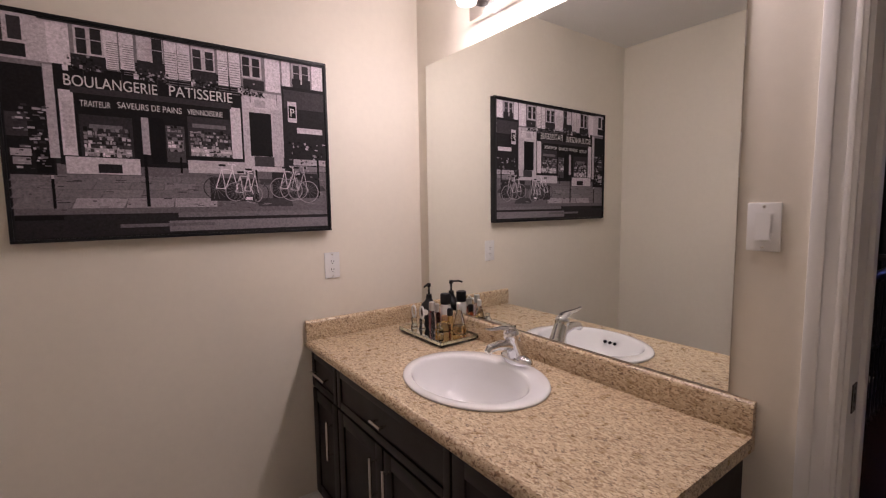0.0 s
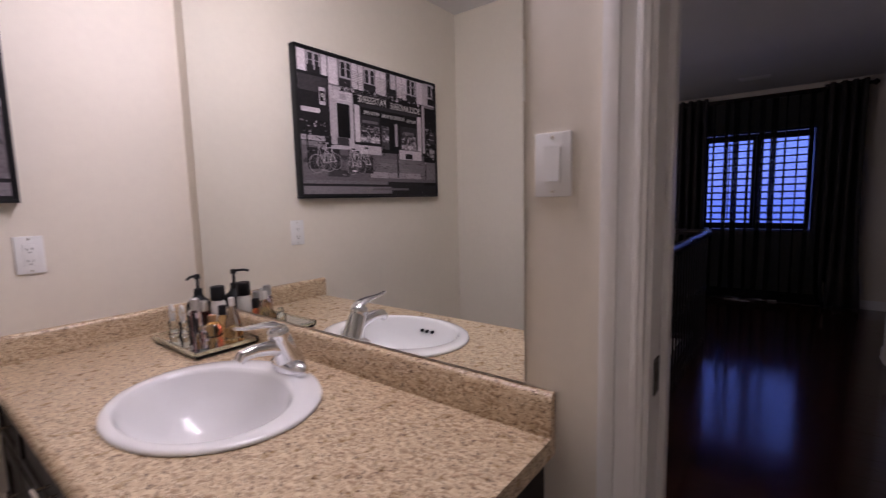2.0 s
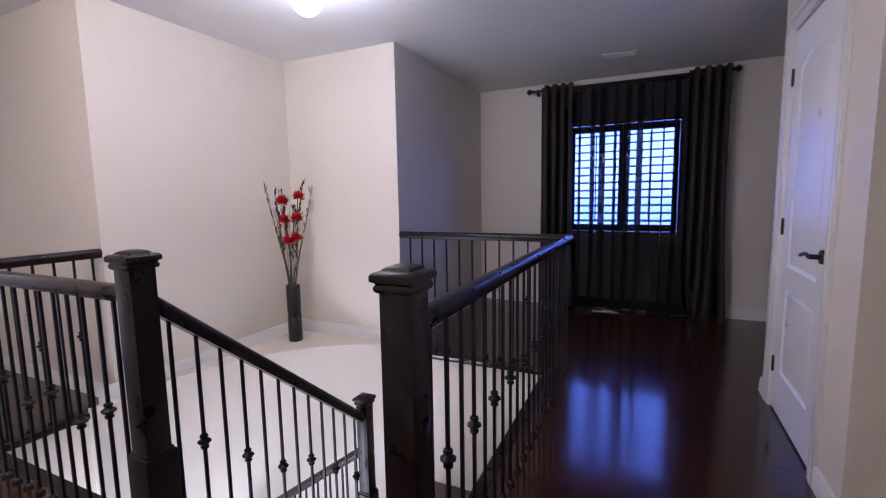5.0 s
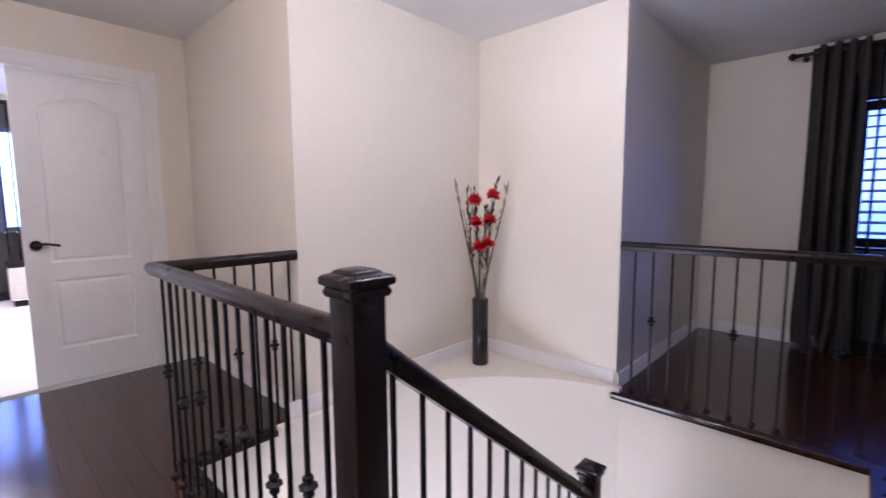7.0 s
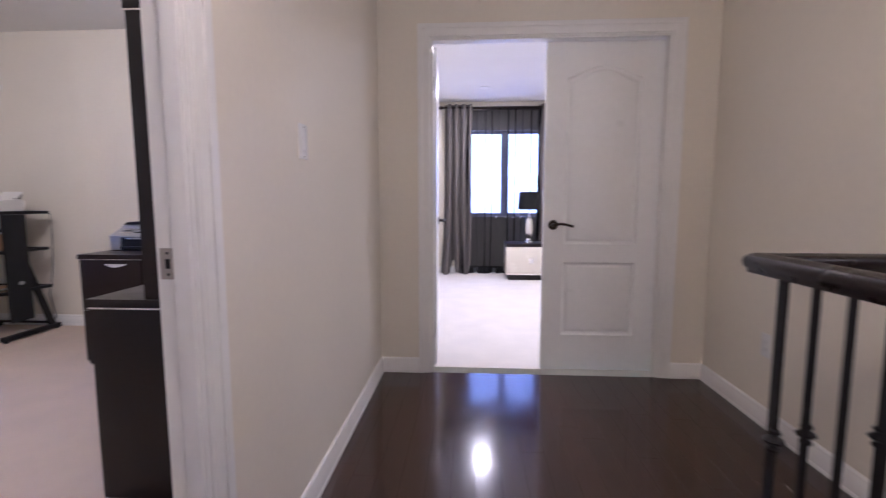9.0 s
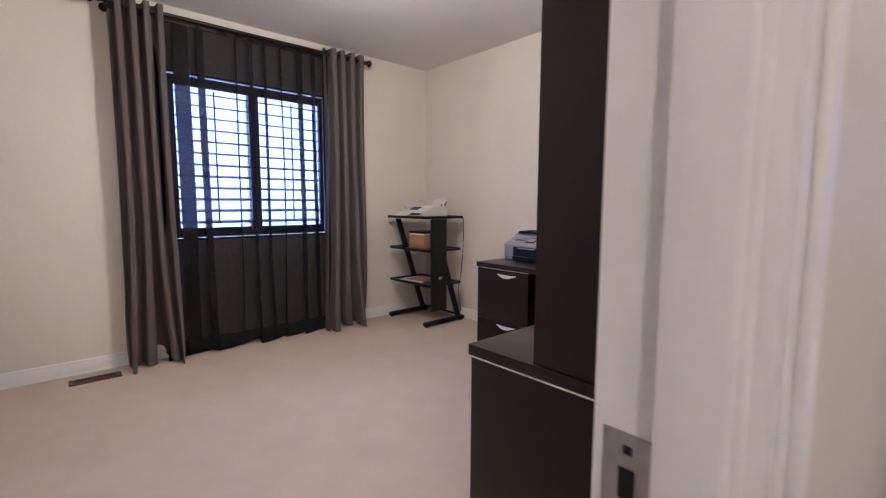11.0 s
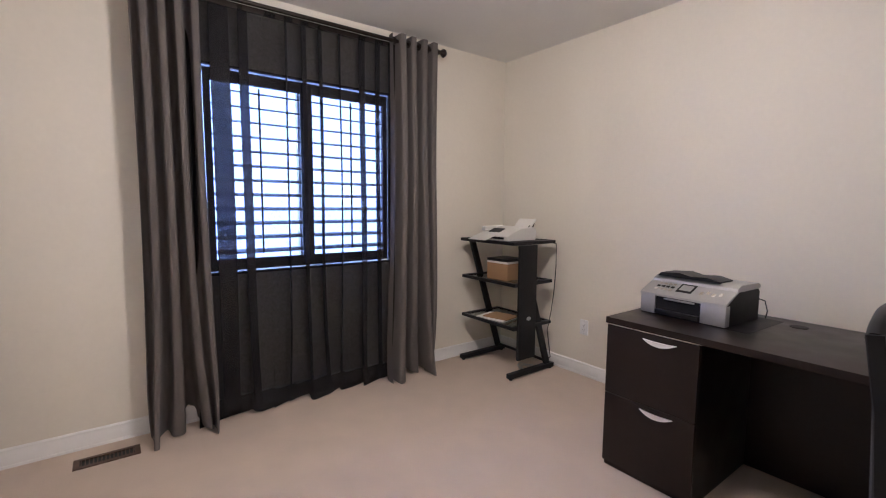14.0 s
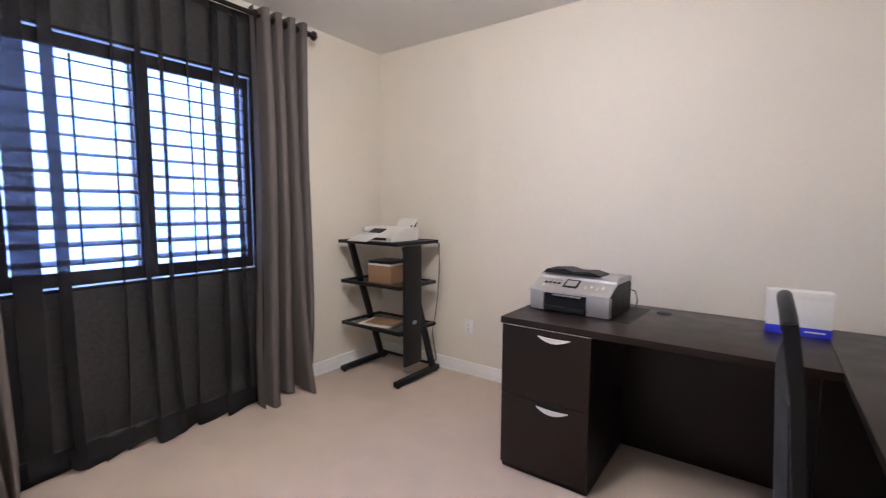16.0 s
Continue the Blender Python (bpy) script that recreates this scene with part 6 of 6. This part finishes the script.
# metal media stand in the corner
st_ = thing("equipment_stand", (-1.79, 5.24, 0), "black metal equipment stand with glass shelves", "stand")
for s, nm in ((-0.27, "l"), (0.27, "r")):
    bm = BM()
    box(bm, s - 0.022, -0.235, 0.012, s + 0.022, 0.245, 0.048, 0.005)
    for y in (-0.21, 0.22):
        cyl(bm, (s, y, 0), (s, y, 0.014), 0.014, 0.014, 12)
    part("foot", bm, BLACK, st_)
    bm = BM()
    prism(bm, [(-0.155, 0.975), (-0.105, 0.975), (0.205, 0.045), (0.155, 0.045)], lambda u, v, w: Vector((s - 0.012 + w, u, v)), 0.024)
    part("upright", bm, BLACK, st_, "slanted black upright")
for z, yf, yb in ((0.985, -0.235, 0.215), (0.685, -0.215, 0.19), (0.368, -0.215, 0.19)):
    f_ = BM()
    for a in ((-0.295, yf, 0.295, yf + 0.022), (-0.295, yb - 0.022, 0.295, yb), (-0.295, yf + 0.022, -0.262, yb - 0.022), (0.262, yf + 0.022, 0.295, yb - 0.022)):
        box(f_, a[0], a[1], z, a[2], a[3], z + 0.024, 0.003)
    shelf = part("shelf_frame", f_, BLACK, st_)
    part("glass_shelf", box(BM(), -0.262, yf + 0.022, z + 0.012, 0.262, yb - 0.022, z + 0.018), BLACK if z > 0.9 else DIMGLASS, shelf, "tinted glass shelf")
bm = BM()
box(bm, 0.297, -0.190, 0.15, 0.319, -0.010, 0.985, 0.006)
part("spine", bm, BLACK, st_, "wide black cable spine")
part("badge", lathe(BM(), [(0.014, 0.0), (0.014, 0.002), (0.010, 0.003), (0.001, 0.003)], 20), SILVER, st_, "small oval silver badge").matrix_local = Matrix.Translation((0.319, -0.09, 0.45)) @ Matrix.Rotation(radians(90), 4, "Y") @ Matrix.Diagonal((1, 1.6, 1, 1))
part("crossbar", cyl(BM(), (-0.27, 0.19, 0.06), (0.27, 0.19, 0.06), 0.011, 0.011, 10), BLACK, st_)

fax = thing("fax_machine", (-1.76, 5.20, 1.009), "off-white fax machine on top of the stand", "fax machine")
bm = BM()
prism(bm, [(-0.15, 0.0), (0.14, 0.0), (0.15, 0.075), (0.12, 0.095), (-0.02, 0.085), (-0.13, 0.045), (-0.15, 0.03)], lambda u, v, w: Vector((-0.165 + w, u, v)), 0.33)
part("body", bm, WHITEP, fax, "", 30)
part("paper_slot", box(BM(), -0.12, -0.154, 0.010, 0.12, -0.149, 0.026), BLACK, fax)
bm = BM()
prism(bm, [(-0.10, 0.055), (-0.04, 0.080), (-0.04, 0.084), (-0.10, 0.059)], lambda u, v, w: Vector((-0.10 + w, u, v)), 0.12)
part("keypad", bm, BLACK, fax, "dark key field")
bm = BM()
prism(bm, [(0.09, 0.085), (0.10, 0.085), (0.165, 0.150), (0.158, 0.156)], lambda u, v, w: Vector((-0.02 + w, u, v)), 0.17)
part("paper_support", bm, WHITEP, fax)
part("handset", box(BM(), -0.162, -0.12, 0.062, -0.115, 0.11, 0.098, 0.012), WHITEP, fax)
bm = BM()
prism(bm, [(0.08, 0.08), (0.14, 0.08), (0.165, 0.135), (0.15, 0.138), (0.12, 0.115)], lambda u, v, w: Vector((0.125 + w, u, v)), 0.012)
part("tray_wing", bm, BRONZE, fax, "dark paper tray wing")
bm = BM()
prism(bm, [(-0.15, 0.03), (-0.26, -0.004), (-0.26, 0.000), (-0.15, 0.036)], lambda u, v, w: Vector((-0.15 + w, u, v + 0.006)), 0.19)
part("output_tray", bm, WHITEP, fax, "pale slanted paper tray")
bx = thing("storage_box", (-1.77, 5.20, 0.7035), "brown cardboard box with a dark lid on the stand", "box", "", "", 4)
part("carton", box(BM(), -0.10, -0.10, 0.0, 0.11, 0.10, 0.125, 0.003), CARD, bx)
part("lid", box(BM(), -0.102, -0.102, 0.140, 0.112, 0.102, 0.160, 0.003), BLACK, bx, "dark lid")
part("paper_edge", box(BM(), -0.099, -0.099, 0.125, 0.109, 0.099, 0.140), PAPER, bx)
pb = thing("papers", (-1.80, 5.16, 0.387), "loose papers and a brown booklet on the lower shelf", "papers", "", "", 12)
part("sheets", box(BM(), -0.14, -0.10, 0.0, 0.12, 0.10, 0.010), PAPER, pb)
part("booklet", box(BM(), -0.09, -0.075, 0.010, 0.13, 0.10, 0.018), CARD, pb)
cab = thing("cable", (-1.48, 5.44, 0.002), "thin black cable hanging behind the stand", "cable")
bm = BM()
tube(bm, [(-0.05, -0.05, 1.0), (0.005, 0.0, 0.98), (0.0, 0.01, 0.8), (-0.015, 0.012, 0.6), (-0.03, 0.005, 0.45), (-0.05, -0.01, 0.30), (-0.02, 0.0, 0.1), (-0.08, -0.04, 0.006)], 0.004, 6)
part("lead", bm, BLACK, cab)
coil = thing("cable_coil", (-1.60, 5.28, 0.0), "coiled grey cable on the carpet", "cable")
bm = BM()
for k in range(3):
    tube(bm, [((0.06 + 0.008 * k) * math.cos(a), (0.045 + 0.006 * k) * math.sin(a), 0.006 + 0.007 * k + 0.01 * math.sin(2 * a + k) ** 2) for a in [2 * math.pi * i / 20 for i in range(21)]], 0.0035, 6)
part("lead", bm, SILVER, coil)

# office ceiling lamp
ol = thing("ceiling_lamp", (-0.45, 3.7, H_OFF), "lit flush ceiling lamp with white opal glass shade", "ceiling lamp")
part("base", lathe(BM(), [(0.001, -0.03), (0.12, -0.03), (0.135, -0.012), (0.135, 0.0)], 28), TRIM, ol)
s_ = part("shade", lathe(BM(), [(0.001, -0.14), (0.06, -0.135), (0.11, -0.11), (0.13, -0.07), (0.128, -0.031), (0.12, -0.0305)], 32), OPAL, ol, "glowing opal glass shade", 80)
s_.visible_shadow = False

# ---- bedroom ----
ns = thing("nightstand", (2.86, 8.28, 0.004), "cream lacquered nightstand with dark top and plinth", "nightstand")
part("plinth", box(BM(), -0.29, -0.20, 0.0, 0.31, 0.21, 0.075), LAMIN, ns, "dark recessed plinth")
part("body", box(BM(), -0.32, -0.235, 0.075, 0.34, 0.235, 0.465, 0.004), CREAM, ns)
part("top", box(BM(), -0.325, -0.24, 0.465, 0.345, 0.24, 0.505, 0.003), LAMIN, ns, "dark top")
for z0, z1 in ((0.10, 0.445),):
    d = part("door", box(BM(), -0.29, -0.243, z0, 0.31, -0.236, z1, 0.003), CREAM, ns)
    part("pull", box(BM(), -0.02, -0.252, 0.24, 0.05, -0.243, 0.31, 0.003), STEEL, d, "square metal pull")
part("trim_line", box(BM(), -0.322, -0.2375, 0.075, 0.342, -0.235, 0.095), STEEL, ns)
tl = thing("table_lamp", (2.87, 8.30, 0.509), "table lamp with black drum shade and chrome base", "table lamp")
part("foot", lathe(BM(), [(0.075, 0.0), (0.078, 0.008), (0.06, 0.03), (0.035, 0.045), (0.03, 0.06)], 24), CHROME, tl)
part("stem", lathe(BM(), [(0.03, 0.055), (0.055, 0.12), (0.062, 0.22), (0.05, 0.32), (0.025, 0.36), (0.012, 0.40), (0.012, 0.50)], 24), STEEL, tl, "faceted metallic lamp body", 40)
bm = BM()
lathe(bm, [(0.158, 0.47), (0.160, 0.47), (0.148, 0.715), (0.146, 0.715)], 36)
part("shade", bm, BLACK, tl, "black drum shade", 40)
for px, py in ((2.22, 7.86), (3.6, 6.4), (2.2, 5.9)):
    pl = thing("recessed_light", (px, py, H_BED), "lit round recessed ceiling light with white trim", "ceiling light", "bedroom recessed lights")
    part("trim_ring", lathe(BM(), [(0.052, -0.004), (0.072, -0.006), (0.078, 0.0), (0.05, 0.0)], 28), TRIM, pl)
    part("lens", cyl(BM(), (0, 0, -0.003), (0, 0, -0.001), 0.052, 0.052, 24), DISC, pl, "glowing lens")

# ---- floorboards ----
def plank_mesh(w, ln):
    bm = BM()
    g, c = 0.0002, 0.0006
    rings = [[(g, g, -0.014), (w - g, g, -0.014), (w - g, ln - g, -0.014), (g, ln - g, -0.014)],
             [(g, g, -c), (w - g, g, -c), (w - g, ln - g, -c), (g, ln - g, -c)],
             [(g + c, g + c, 0), (w - g - c, g + c, 0), (w - g - c, ln - g - c, 0), (g + c, ln - g - c, 0)]]
    vs = [[bm.verts.new(p) for p in r] for r in rings]
    for a, b in zip(vs, vs[1:]):
        for i in range(4):
            bm.faces.new((a[i], a[(i + 1) % 4], b[(i + 1) % 4], b[i]))
    bm.faces.new(vs[-1])
    return finish("plank", bm, WOODF)


rnd = random.Random(21)
PWD = 0.0985
col_x = XH
while col_x < XLOFT - 0.01:
    w = min(PWD, XLOFT - col_x)
    mid = col_x + w / 2
    spans = sorted((y0, y1) for x0, y0, x1, y1 in FLOOR_PARTS if x0 <= mid < x1)
    merged = []
    for a, b in spans:
        if merged and a <= merged[-1][1] + 1e-4:
            merged[-1][1] = max(b, merged[-1][1])
        else:
            merged.append([a, b])
    for a, b in merged:
        y = a - rnd.uniform(0, 0.9)
        while y < b - 1e-3:
            ln = rnd.uniform(0.9, 1.7)
            p, q = max(a, y), min(b, y + ln)
            if q - p > 0.02:
                ob = new("plank", plank_mesh(w, q - p))
                ob.parent = hall_floor
                ob.location = (col_x, p, rnd.uniform(-0.0004, 0.0))
            y += ln
    col_x += PWD
